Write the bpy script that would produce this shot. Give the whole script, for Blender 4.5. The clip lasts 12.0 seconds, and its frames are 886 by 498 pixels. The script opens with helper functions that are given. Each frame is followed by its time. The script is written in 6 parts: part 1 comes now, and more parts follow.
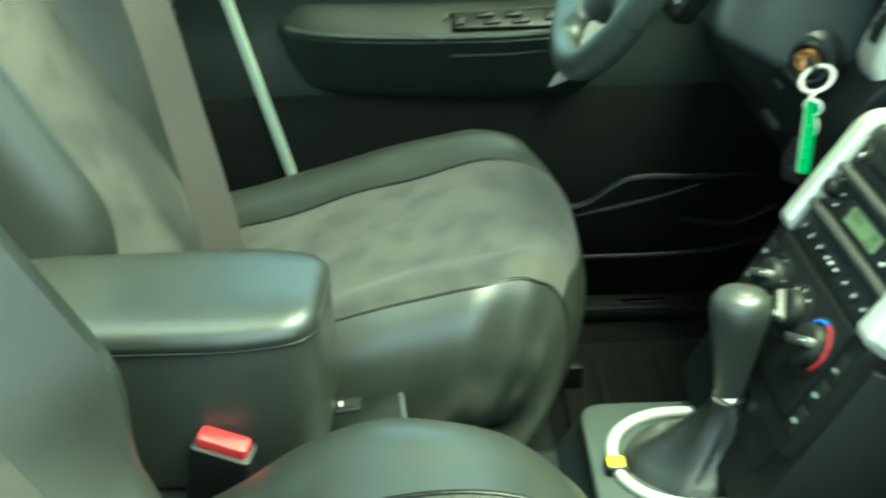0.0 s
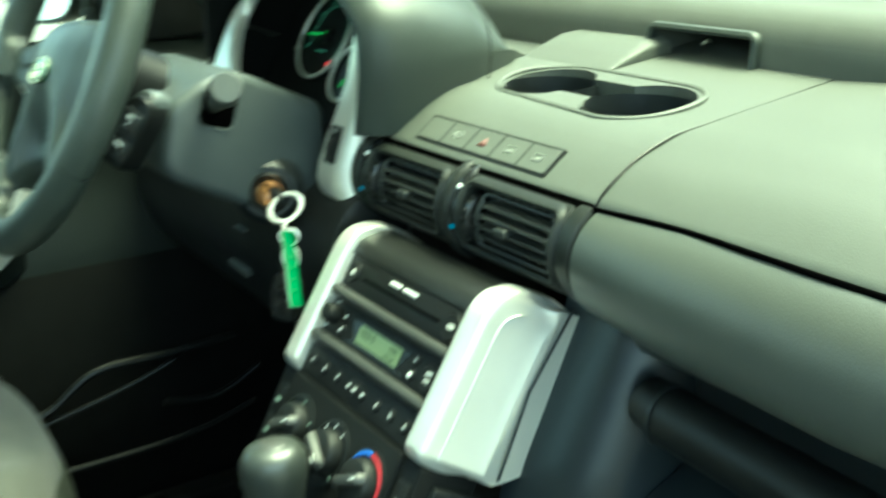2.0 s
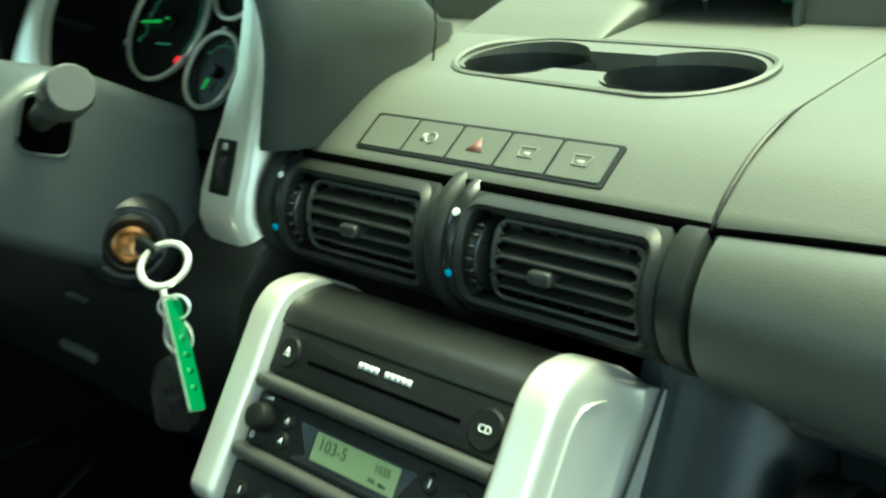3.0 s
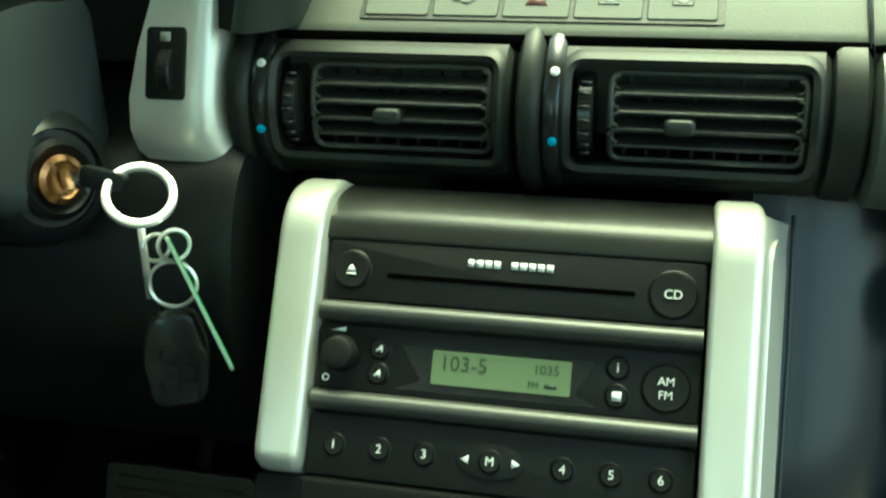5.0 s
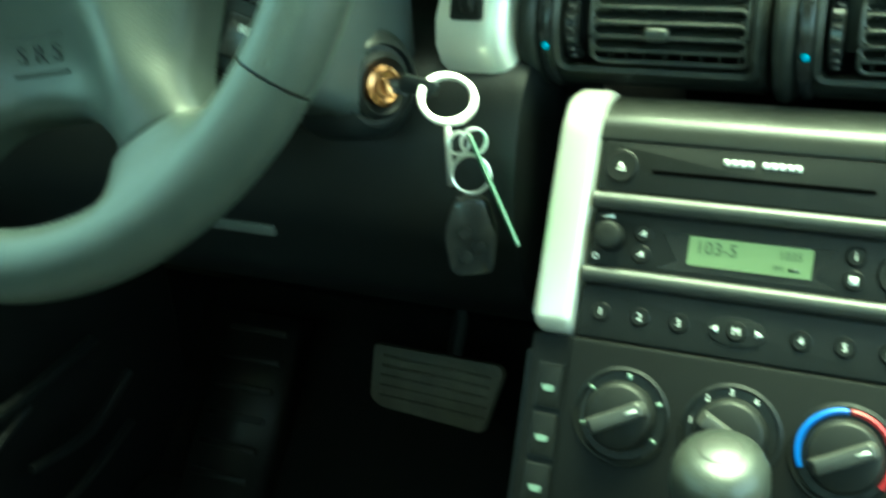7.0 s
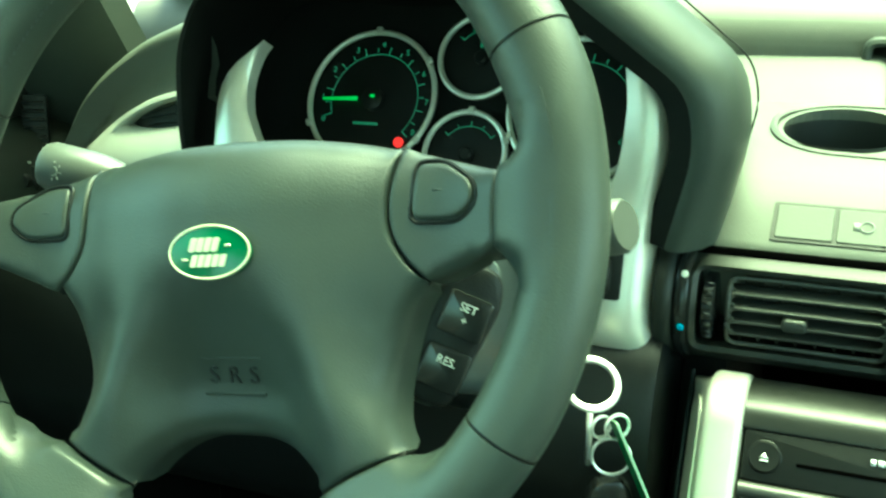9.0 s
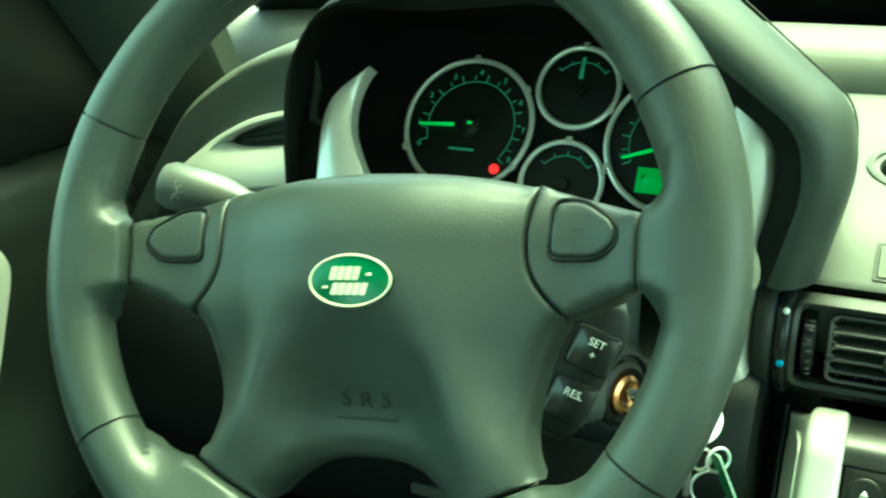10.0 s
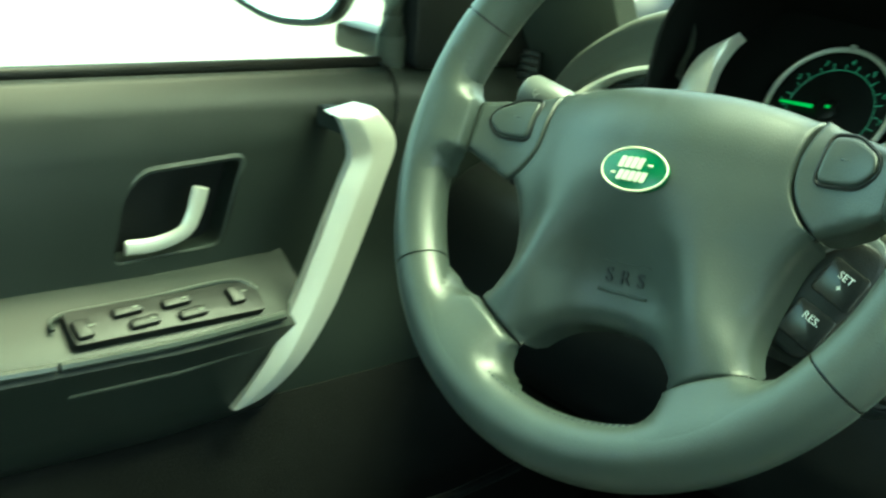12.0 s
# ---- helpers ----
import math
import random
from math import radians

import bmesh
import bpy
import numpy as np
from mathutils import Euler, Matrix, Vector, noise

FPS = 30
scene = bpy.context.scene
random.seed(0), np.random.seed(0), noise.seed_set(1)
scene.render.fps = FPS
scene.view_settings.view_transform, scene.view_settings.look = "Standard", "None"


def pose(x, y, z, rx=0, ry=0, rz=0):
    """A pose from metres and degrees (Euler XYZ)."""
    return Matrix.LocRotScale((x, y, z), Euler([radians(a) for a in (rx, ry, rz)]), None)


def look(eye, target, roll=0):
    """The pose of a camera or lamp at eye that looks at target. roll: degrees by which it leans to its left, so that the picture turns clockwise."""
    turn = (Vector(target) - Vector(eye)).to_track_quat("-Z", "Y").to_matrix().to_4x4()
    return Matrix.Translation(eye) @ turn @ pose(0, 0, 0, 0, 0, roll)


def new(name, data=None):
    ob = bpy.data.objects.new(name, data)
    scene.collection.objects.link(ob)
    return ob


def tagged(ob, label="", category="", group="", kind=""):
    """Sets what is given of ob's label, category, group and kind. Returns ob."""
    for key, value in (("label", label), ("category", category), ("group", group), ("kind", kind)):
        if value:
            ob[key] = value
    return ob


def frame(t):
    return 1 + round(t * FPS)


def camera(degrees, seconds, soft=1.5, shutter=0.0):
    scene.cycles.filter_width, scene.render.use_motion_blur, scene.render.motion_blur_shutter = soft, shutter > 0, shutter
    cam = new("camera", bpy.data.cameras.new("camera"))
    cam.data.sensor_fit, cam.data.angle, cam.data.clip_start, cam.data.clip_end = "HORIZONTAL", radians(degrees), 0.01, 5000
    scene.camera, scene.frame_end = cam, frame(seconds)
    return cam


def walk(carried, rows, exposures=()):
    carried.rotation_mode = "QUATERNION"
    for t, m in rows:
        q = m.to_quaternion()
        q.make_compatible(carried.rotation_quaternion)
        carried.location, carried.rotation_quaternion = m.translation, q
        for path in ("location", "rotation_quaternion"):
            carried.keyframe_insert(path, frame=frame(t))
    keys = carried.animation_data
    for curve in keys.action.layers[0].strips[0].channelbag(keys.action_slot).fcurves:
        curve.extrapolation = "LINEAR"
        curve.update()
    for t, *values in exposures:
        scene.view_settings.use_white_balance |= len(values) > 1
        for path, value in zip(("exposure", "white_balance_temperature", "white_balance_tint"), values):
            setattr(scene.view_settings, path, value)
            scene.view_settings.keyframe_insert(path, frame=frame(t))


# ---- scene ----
# ---- camera ----
cam = camera(46.0, 12.0, soft=2.2, shutter=0.6)
PATH = [
    (0.0, (0.8428, -0.4112, 1.0772), (-0.0344, -0.4106, 0.5971), -1.87),
    (0.5, (0.9056, -0.4514, 1.0792), (0.0147, -0.2885, 0.6552), 0.54),
    (1.0, (0.9000, -0.4730, 1.0755), (0.0266, -0.1649, 0.6982), 0.91),
    (1.2, (0.8862, -0.4732, 1.0771), (0.0289, -0.1301, 0.6932), 1.07),
    (1.5, (0.8444, -0.4593, 1.0422), (0.0064, -0.0600, 0.6703), 0.59),
    (1.7, (0.8029, -0.4461, 1.0257), (-0.0287, -0.0298, 0.6582), -0.48),
    (2.0, (0.7212, -0.4240, 0.9825), (-0.0740, 0.0928, 0.6654), -1.42),
    (2.3, (0.6134, -0.3923, 0.9587), (-0.1483, 0.1786, 0.6522), -3.76),
    (2.5, (0.5283, -0.3839, 0.9437), (-0.2040, 0.2174, 0.6241), -2.80),
    (2.7, (0.4752, -0.3603, 0.9212), (-0.2374, 0.2684, 0.6099), -2.31),
    (4.3, (0.1218, -0.4135, 0.9100), (-0.1386, 0.4717, 0.5245), -3.97),
    (4.5, (0.1067, -0.4261, 0.9053), (-0.1450, 0.4604, 0.5171), -3.85),
    (5.0, (0.0785, -0.4633, 0.8790), (-0.1375, 0.4302, 0.4854), -1.52),
    (5.2, (0.0842, -0.4677, 0.8783), (-0.1537, 0.4105, 0.4633), -2.30),
    (5.5, (0.0959, -0.4742, 0.8785), (-0.1741, 0.3867, 0.4473), -3.11),
    (6.0, (0.0958, -0.5046, 0.8724), (-0.1825, 0.3365, 0.4087), -1.90),
    (6.2, (0.0961, -0.5217, 0.8755), (-0.1955, 0.3133, 0.4089), -2.31),
    (6.5, (0.0964, -0.5468, 0.8853), (-0.2271, 0.2695, 0.4066), -2.74),
    (6.7, (0.0917, -0.5589, 0.8897), (-0.2635, 0.2446, 0.4120), -3.48),
    (7.0, (0.0766, -0.5723, 0.8997), (-0.3208, 0.2332, 0.4601), -4.60),
    (7.2, (0.0660, -0.5799, 0.9130), (-0.3471, 0.2237, 0.4845), -5.59),
    (7.5, (0.0512, -0.5804, 0.9343), (-0.3777, 0.2372, 0.5501), -6.56),
    (7.7, (0.0374, -0.5807, 0.9455), (-0.3856, 0.2547, 0.5945), -6.01),
    (9.3, (-0.0533, -0.5855, 1.0208), (-0.4305, 0.2722, 0.6714), -1.76),
    (9.5, (-0.0665, -0.5916, 1.0259), (-0.4490, 0.2612, 0.6703), -1.51),
    (10.0, (-0.0790, -0.6145, 1.0274), (-0.4798, 0.2368, 0.6887), -0.84),
    (10.2, (-0.0785, -0.6238, 1.0247), (-0.4885, 0.2193, 0.6769), 0.34),
    (10.5, (-0.0781, -0.6407, 1.0151), (-0.5230, 0.1762, 0.6481), 1.12),
    (10.7, (-0.0758, -0.6505, 1.0102), (-0.5456, 0.1515, 0.6413), 2.45),
    (11.0, (-0.0662, -0.6626, 0.9998), (-0.5719, 0.1263, 0.6506), 4.18),
    (11.2, (-0.0544, -0.6677, 0.9913), (-0.5941, 0.0908, 0.6261), 4.94),
    (11.5, (-0.0257, -0.6662, 1.0005), (-0.6304, 0.0318, 0.6170), 4.52),
    (11.8, (0.0059, -0.6671, 0.9818), (-0.6586, 0.0026, 0.6503), 6.07),
    (12.0, (0.0406, -0.6591, 0.9805), (-0.6683, -0.0355, 0.6511), 5.92),
]
LEVELS = [(0.0, 3.77, 7150, -34), (0.5, 4.12, 7150, -32), (1.5, 3.82, 7150, -30), (2.5, 3.45, 7400, -30), (4.5, 3.09, 7850, -34), (6.0, 3.17, 7650, -28),
          (6.8, 3.82, 7500, -45), (7.5, 4.64, 7500, -49), (9.5, 3.84, 8300, -53), (10.5, 3.9, 8300, -50), (11.5, 3.88, 8000, -44), (12.0, 3.98, 7900, -41)]
walk(cam, [(t, look(eye, target, roll)) for t, eye, target, roll in PATH], exposures=LEVELS)

# ---- world and sun ----
world = bpy.data.worlds.new("world")
scene.world = world
world.use_nodes = True
wn = world.node_tree.nodes
sky = wn.new("ShaderNodeTexSky")
sky.sky_type = "NISHITA"
sky.sun_disc = False
sky.sun_elevation, sky.sun_rotation = radians(70), radians(17)
sky.air_density, sky.dust_density = 0.7, 4.0
wn["Background"].inputs[1].default_value = 0.15
world.node_tree.links.new(sky.outputs[0], wn["Background"].inputs[0])
sun = new("sun", bpy.data.lights.new("sun", "SUN"))
sun.data.energy, sun.data.angle, sun.data.color = 1.5, radians(40), (1.0, 0.93, 0.80)
sun.matrix_world = look((0.30, 1.0, 3.4), (0, 0, 0.6))


# ---- helpers of this scene ----
from mathutils.geometry import delaunay_2d_cdt

def mat(name, color, rough=0.5, metal=0.0, bump=0.0, scale=400.0, vary=0.12, vscale=9.0, spec=0.5, coat=0.0, emit=None, estr=0.0, stain=None, sscale=5.0, samt=0.5, sheen=0.0):
    m = bpy.data.materials.new(name)
    m.use_nodes = True
    n, l = m.node_tree.nodes, m.node_tree.links
    b = n["Principled BSDF"]
    b.inputs["Base Color"].default_value = (*color, 1)
    b.inputs["Roughness"].default_value = rough
    b.inputs["Metallic"].default_value = metal
    b.inputs["Specular IOR Level"].default_value = spec
    b.inputs["Coat Weight"].default_value = coat
    b.inputs["Sheen Weight"].default_value = sheen
    if emit:
        b.inputs["Emission Color"].default_value = (*emit, 1)
        b.inputs["Emission Strength"].default_value = estr
    tc = n.new("ShaderNodeTexCoord")
    if vary > 0 or stain:
        big = n.new("ShaderNodeTexNoise")
        big.inputs["Scale"].default_value = vscale
        big.inputs["Detail"].default_value = 6
        l.new(tc.outputs["Object"], big.inputs["Vector"])
        rmp = n.new("ShaderNodeMapRange")
        rmp.inputs[1].default_value, rmp.inputs[2].default_value = 0.3, 0.7
        rmp.inputs[3].default_value, rmp.inputs[4].default_value = 1 - vary, 1 + vary
        l.new(big.outputs[0], rmp.inputs[0])
        mul = n.new("ShaderNodeMix")
        mul.data_type, mul.blend_type = "RGBA", "MULTIPLY"
        mul.inputs[0].default_value = 1
        mul.inputs[6].default_value = (*color, 1)
        l.new(rmp.outputs[0], mul.inputs[7])
        last = mul.outputs[2]
        if stain:
            sn = n.new("ShaderNodeTexNoise")
            sn.inputs["Scale"].default_value, sn.inputs["Detail"].default_value = sscale, 5
            l.new(tc.outputs["Object"], sn.inputs["Vector"])
            sr = n.new("ShaderNodeMapRange")
            sr.inputs[1].default_value, sr.inputs[2].default_value = 0.48, 0.66
            sr.inputs[4].default_value = samt
            l.new(sn.outputs[0], sr.inputs[0])
            mx = n.new("ShaderNodeMix")
            mx.data_type = "RGBA"
            l.new(sr.outputs[0], mx.inputs[0])
            l.new(last, mx.inputs[6])
            mx.inputs[7].default_value = (*stain, 1)
            last = mx.outputs[2]
        l.new(last, b.inputs["Base Color"])
        rr = n.new("ShaderNodeMapRange")
        rr.inputs[3].default_value, rr.inputs[4].default_value = max(0.02, rough - 0.07), min(1, rough + 0.07)
        l.new(big.outputs[0], rr.inputs[0])
        l.new(rr.outputs[0], b.inputs["Roughness"])
    if bump > 0:
        fine = n.new("ShaderNodeTexVoronoi")
        fine.inputs["Scale"].default_value = scale
        l.new(tc.outputs["Object"], fine.inputs["Vector"])
        bp = n.new("ShaderNodeBump")
        bp.inputs["Strength"].default_value, bp.inputs["Distance"].default_value = bump, 0.0006
        l.new(fine.outputs[0], bp.inputs["Height"])
        l.new(bp.outputs[0], b.inputs["Normal"])
    return m


def link(name, bm, material, smooth=True, angle=40):
    bmesh.ops.recalc_face_normals(bm, faces=bm.faces)
    me = bpy.data.meshes.new(name)
    if smooth:
        for e in bm.edges:
            if len(e.link_faces) == 2 and e.calc_face_angle(0) > radians(angle):
                e.smooth = False
    bm.to_mesh(me)
    bm.free()
    if smooth:
        me.polygons.foreach_set("use_smooth", [True] * len(me.polygons))
    for mm in (material if isinstance(material, (list, tuple)) else [material]):
        me.materials.append(mm)
    return new(name, me)


def thing(name, base, label, category, group="", kind=""):
    ob = new(name)
    ob.empty_display_size = 0.02
    ob.location = base
    return tagged(ob, label, category, group, kind)


def adopt(ob, parent):
    ob.parent = parent
    if parent.data is None:
        ob.matrix_parent_inverse = Matrix.Translation(parent.location).inverted()
    return ob


def part(name, bm, material, parent, label="", smooth=True, angle=40):
    ob = adopt(link(name, bm, material, smooth, angle), parent)
    if label:
        ob["label"] = label
    return ob


def solid(name, bm, material, label, category, group="", kind="", smooth=True, angle=40):
    return tagged(link(name, bm, material, smooth, angle), label, category, group, kind)


def frame_of(origin, up, out):
    n = Vector(out).normalized()
    v = (Vector(up) - n * Vector(up).dot(n)).normalized()
    u = v.cross(n)
    m = Matrix((u, v, n)).transposed().to_4x4()
    m.translation = origin
    return m


def box(sx, sy, sz, m=None, bevel=0.0, seg=2, bm=None, c=(0, 0, 0)):
    b = bmesh.new()
    bmesh.ops.create_cube(b, size=1)
    bmesh.ops.scale(b, vec=(sx, sy, sz), verts=b.verts)
    if bevel:
        bmesh.ops.bevel(b, geom=b.edges[:], offset=bevel, segments=seg, profile=0.5, affect="EDGES")
    bmesh.ops.translate(b, vec=c, verts=b.verts)
    return merged(b, m, bm)


def merged(b, m=None, bm=None):
    if m is not None:
        bmesh.ops.transform(b, matrix=m, verts=b.verts)
    if bm is None:
        return b
    me = bpy.data.meshes.new("tmp")
    b.to_mesh(me)
    b.free()
    bm.from_mesh(me)
    bpy.data.meshes.remove(me)
    return bm


def prism(poly, z0, z1, m=None, bevel=0.0, seg=2, bm=None, taper=1.0):
    """A polygon in local x, y, extruded from z0 to z1."""
    b = bmesh.new()
    cx = sum(p[0] for p in poly) / len(poly)
    cy = sum(p[1] for p in poly) / len(poly)
    lo = [b.verts.new((x, y, z0)) for x, y in poly]
    hi = [b.verts.new((cx + (x - cx) * taper, cy + (y - cy) * taper, z1)) for x, y in poly]
    b.faces.new(lo[::-1])
    top = b.faces.new(hi)
    for i in range(len(poly)):
        j = (i + 1) % len(poly)
        b.faces.new((lo[i], lo[j], hi[j], hi[i]))
    bmesh.ops.recalc_face_normals(b, faces=b.faces)
    if bevel:
        bmesh.ops.bevel(b, geom=list(top.edges), offset=bevel, segments=seg, profile=0.5, affect="EDGES", clamp_overlap=True)
    return merged(b, m, bm)


def rounded(pts, r, n=5):
    """Round the corners of a polygon."""
    out = []
    k = len(pts)
    rs = r if isinstance(r, (list, tuple)) else [r] * k
    for i in range(k):
        a, p, c = Vector(pts[i - 1]), Vector(pts[i]), Vector(pts[(i + 1) % k])
        d1, d2 = (a - p), (c - p)
        q = min(rs[i], d1.length * 0.49, d2.length * 0.49)
        s, e = p + d1.normalized() * q, p + d2.normalized() * q
        for j in range(n + 1):
            t = j / n
            out.append(tuple(s * (1 - t) ** 2 + p * 2 * t * (1 - t) + e * t * t))
    return out


def rect(w, h, r=0.0, n=4, cx=0, cy=0):
    p = [(cx - w / 2, cy - h / 2), (cx + w / 2, cy - h / 2), (cx + w / 2, cy + h / 2), (cx - w / 2, cy + h / 2)]
    return rounded(p, r, n) if r else p


def oval(rx, ry, n=32, cx=0, cy=0, p=2.0):
    out = []
    for i in range(n):
        a = 2 * math.pi * i / n
        c, s = math.cos(a), math.sin(a)
        out.append((cx + rx * math.copysign(abs(c) ** (2 / p), c), cy + ry * math.copysign(abs(s) ** (2 / p), s)))
    return out


YZ = Matrix(((0, 0, 1, 0), (1, 0, 0, 0), (0, 1, 0, 0), (0, 0, 0, 1)))  # local x, y, z to world y, z, x


def along_x(poly, x0, x1, bevel=0.0, bm=None, seg=2):
    """A profile in (y, z), extruded along x, with both end edges rounded."""
    b = bmesh.new()
    lo = [b.verts.new((x0, y, z)) for y, z in poly]
    hi = [b.verts.new((x1, y, z)) for y, z in poly]
    f0, f1 = b.faces.new(lo[::-1]), b.faces.new(hi)
    for i in range(len(poly)):
        j = (i + 1) % len(poly)
        b.faces.new((lo[i], lo[j], hi[j], hi[i]))
    bmesh.ops.recalc_face_normals(b, faces=b.faces)
    if bevel:
        bmesh.ops.bevel(b, geom=list(set(f0.edges) | set(f1.edges)), offset=bevel, segments=seg, profile=0.5, affect="EDGES", clamp_overlap=True)
    return merged(b, None, bm)


def loft(rings, cap=True, closed=True, m=None, bm=None, loop=False):
    b = bmesh.new()
    vs = [[b.verts.new(p) for p in r] for r in rings]
    k = len(rings[0])
    pairs = list(zip(vs, vs[1:])) + ([(vs[-1], vs[0])] if loop else [])
    for r0, r1 in pairs:
        for i in range(k if closed else k - 1):
            j = (i + 1) % k
            b.faces.new((r0[i], r0[j], r1[j], r1[i]))
    if cap and closed and not loop:
        b.faces.new(vs[0][::-1])
        b.faces.new(vs[-1])
    return merged(b, m, bm)


def smooth_path(pts, n=8, closed=False):
    """Catmull-Rom through the points."""
    P = [Vector(p) for p in pts]
    k = len(P)
    out = []
    for i in range(k if closed else k - 1):
        if closed:
            a, p, q, c = P[i - 1], P[i], P[(i + 1) % k], P[(i + 2) % k]
        else:
            a, p, q, c = P[max(i - 1, 0)], P[i], P[i + 1], P[min(i + 2, k - 1)]
        for j in range(n):
            t = j / n
            out.append(0.5 * (2 * p + (q - a) * t + (2 * a - 5 * p + 4 * q - c) * t * t + (3 * p - a - 3 * q + c) * t ** 3))
    if not closed:
        out.append(P[-1])
    return out


def tube(pts, r, sides=10, closed=False, cap=True, m=None, bm=None, squash=None, up=(0, 0, 1)):
    """A tube along points; r a radius or one a point; squash (a, b) scales the section along up and across."""
    P = [Vector(p) for p in pts]
    k = len(P)
    rings = []
    upv = Vector(up).normalized()
    for i, p in enumerate(P):
        d = (P[(i + 1) % k] - P[i - 1]) if closed or 0 < i < k - 1 else (P[1] - P[0] if i == 0 else P[-1] - P[-2])
        d.normalize()
        a = upv - d * upv.dot(d)
        if a.length < 1e-4:
            a = Vector((1, 0, 0)) - d * d.x
        a.normalize()
        s = d.cross(a)
        rad = r[i] if isinstance(r, (list, tuple)) else r
        sa, sb = squash if squash else (1, 1)
        rings.append([p + (a * math.cos(t) * sa + s * math.sin(t) * sb) * rad for t in (2 * math.pi * q / sides for q in range(sides))])
    return loft(rings, cap=cap, m=m, bm=bm, loop=closed)


def lathe(profile, n=24, m=None, bm=None, cap=True):
    """Revolve (radius, height) about local z."""
    rings = [[(r * math.cos(2 * math.pi * i / n), r * math.sin(2 * math.pi * i / n), h) for i in range(n)] for r, h in profile]
    return loft(rings, cap=cap, m=m, bm=bm)


def ring(r, tr, n=36, s=8, m=None, bm=None, arc=None):
    a0, a1 = arc if arc else (0, 2 * math.pi)
    pts = [(r * math.cos(a0 + (a1 - a0) * i / n), r * math.sin(a0 + (a1 - a0) * i / n), 0) for i in range(n if not arc else n + 1)]
    return tube(pts, tr, s, closed=not arc, m=m, bm=bm)


def surface(fn, nu, nv, m=None, bm=None, thick=0.0):
    """A sheet of points fn(u, v), u and v from 0 to 1, thickened along its normals."""
    b = bmesh.new()
    g = [[b.verts.new(fn(i / nu, j / nv)) for j in range(nv + 1)] for i in range(nu + 1)]
    for i in range(nu):
        for j in range(nv):
            b.faces.new((g[i][j], g[i + 1][j], g[i + 1][j + 1], g[i][j + 1]))
    bmesh.ops.recalc_face_normals(b, faces=b.faces)
    b.normal_update()
    if thick:
        h = [[b.verts.new(p.co - p.normal * thick) for p in row] for row in g]
        for i in range(nu):
            for j in range(nv):
                b.faces.new((h[i][j + 1], h[i + 1][j + 1], h[i + 1][j], h[i][j]))
        rim = [(i, 0) for i in range(nu)] + [(nu, j) for j in range(nv)] + [(i, nv) for i in range(nu, 0, -1)] + [(0, j) for j in range(nv, 0, -1)]
        for (i, j), (k, l) in zip(rim, rim[1:] + rim[:1]):
            b.faces.new((g[i][j], g[k][l], h[k][l], h[i][j]))
        bmesh.ops.recalc_face_normals(b, faces=b.faces)
    return merged(b, m, bm)


def lerp(a, b, t):
    return a + (b - a) * t


def table(x, pts):
    """Smooth interpolation in a table of (x, value)."""
    if x <= pts[0][0]:
        return pts[0][1]
    for (x0, v0), (x1, v1) in zip(pts, pts[1:]):
        if x <= x1:
            t = (x - x0) / (x1 - x0)
            t = t * t * (3 - 2 * t)
            return lerp(v0, v1, t)
    return pts[-1][1]


def cut(ob, cutters):
    """Take the cutters' volumes out of a mesh object for good."""
    for c in cutters:
        tmp = link("cutter", c, MISC, smooth=False)
        md = ob.modifiers.new("cut", "BOOLEAN")
        md.object, md.operation, md.solver = tmp, "DIFFERENCE", "EXACT"
        bpy.context.view_layer.update()
        me = bpy.data.meshes.new_from_object(ob.evaluated_get(bpy.context.evaluated_depsgraph_get()))
        ob.modifiers.clear()
        old = ob.data
        ob.data = me
        me.name = old.name
        bpy.data.objects.remove(tmp)
    return ob


def text(name, s, size, m, material, parent, depth=0.0003, label=""):
    cu = bpy.data.curves.new(name, "FONT")
    cu.body, cu.size, cu.extrude, cu.align_x, cu.align_y, cu.resolution_u = s, size, depth, "CENTER", "CENTER", 3
    tmp = bpy.data.objects.new("tmp", cu)
    scene.collection.objects.link(tmp)
    bpy.context.view_layer.update()
    me = bpy.data.meshes.new_from_object(tmp.evaluated_get(bpy.context.evaluated_depsgraph_get()))
    bpy.data.objects.remove(tmp)
    me.transform(m)
    me.materials.clear()
    me.materials.append(material)
    me.name = name
    ob = adopt(new(name, me), parent)
    if label:
        ob["label"] = label
    return ob


def at(m, x=0, y=0, z=0, rx=0, ry=0, rz=0):
    return m @ pose(x, y, z, rx, ry, rz)


# ---- materials ----
MISC = mat("plain", (0.2, 0.2, 0.2), vary=0)
DASH = mat("dash_soft_plastic", (0.074, 0.080, 0.069), 0.54, spec=0.32, bump=0.12, scale=900, vary=0.05, vscale=5)
DASH_DK = mat("dash_dark_plastic", (0.011, 0.0135, 0.0145), 0.38, spec=0.4, bump=0.12, scale=900, vary=0.08)
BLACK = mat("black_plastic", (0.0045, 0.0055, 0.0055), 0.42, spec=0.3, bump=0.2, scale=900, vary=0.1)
GLOSSK = mat("gloss_black_plastic", (0.012, 0.013, 0.013), 0.22, vary=0.05)
RADIO = mat("radio_plastic", (0.008, 0.0088, 0.0082), 0.46, spec=0.2, bump=0.12, scale=1500, vary=0.06)
RADIO_G = mat("radio_grey_trim", (0.034, 0.035, 0.032), 0.38, vary=0.06)
FLOCK = mat("hood_lining_black", (0.0055, 0.0062, 0.0058), 0.8, spec=0.15, vary=0.1)
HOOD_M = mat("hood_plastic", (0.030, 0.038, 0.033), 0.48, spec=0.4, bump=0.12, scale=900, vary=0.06)
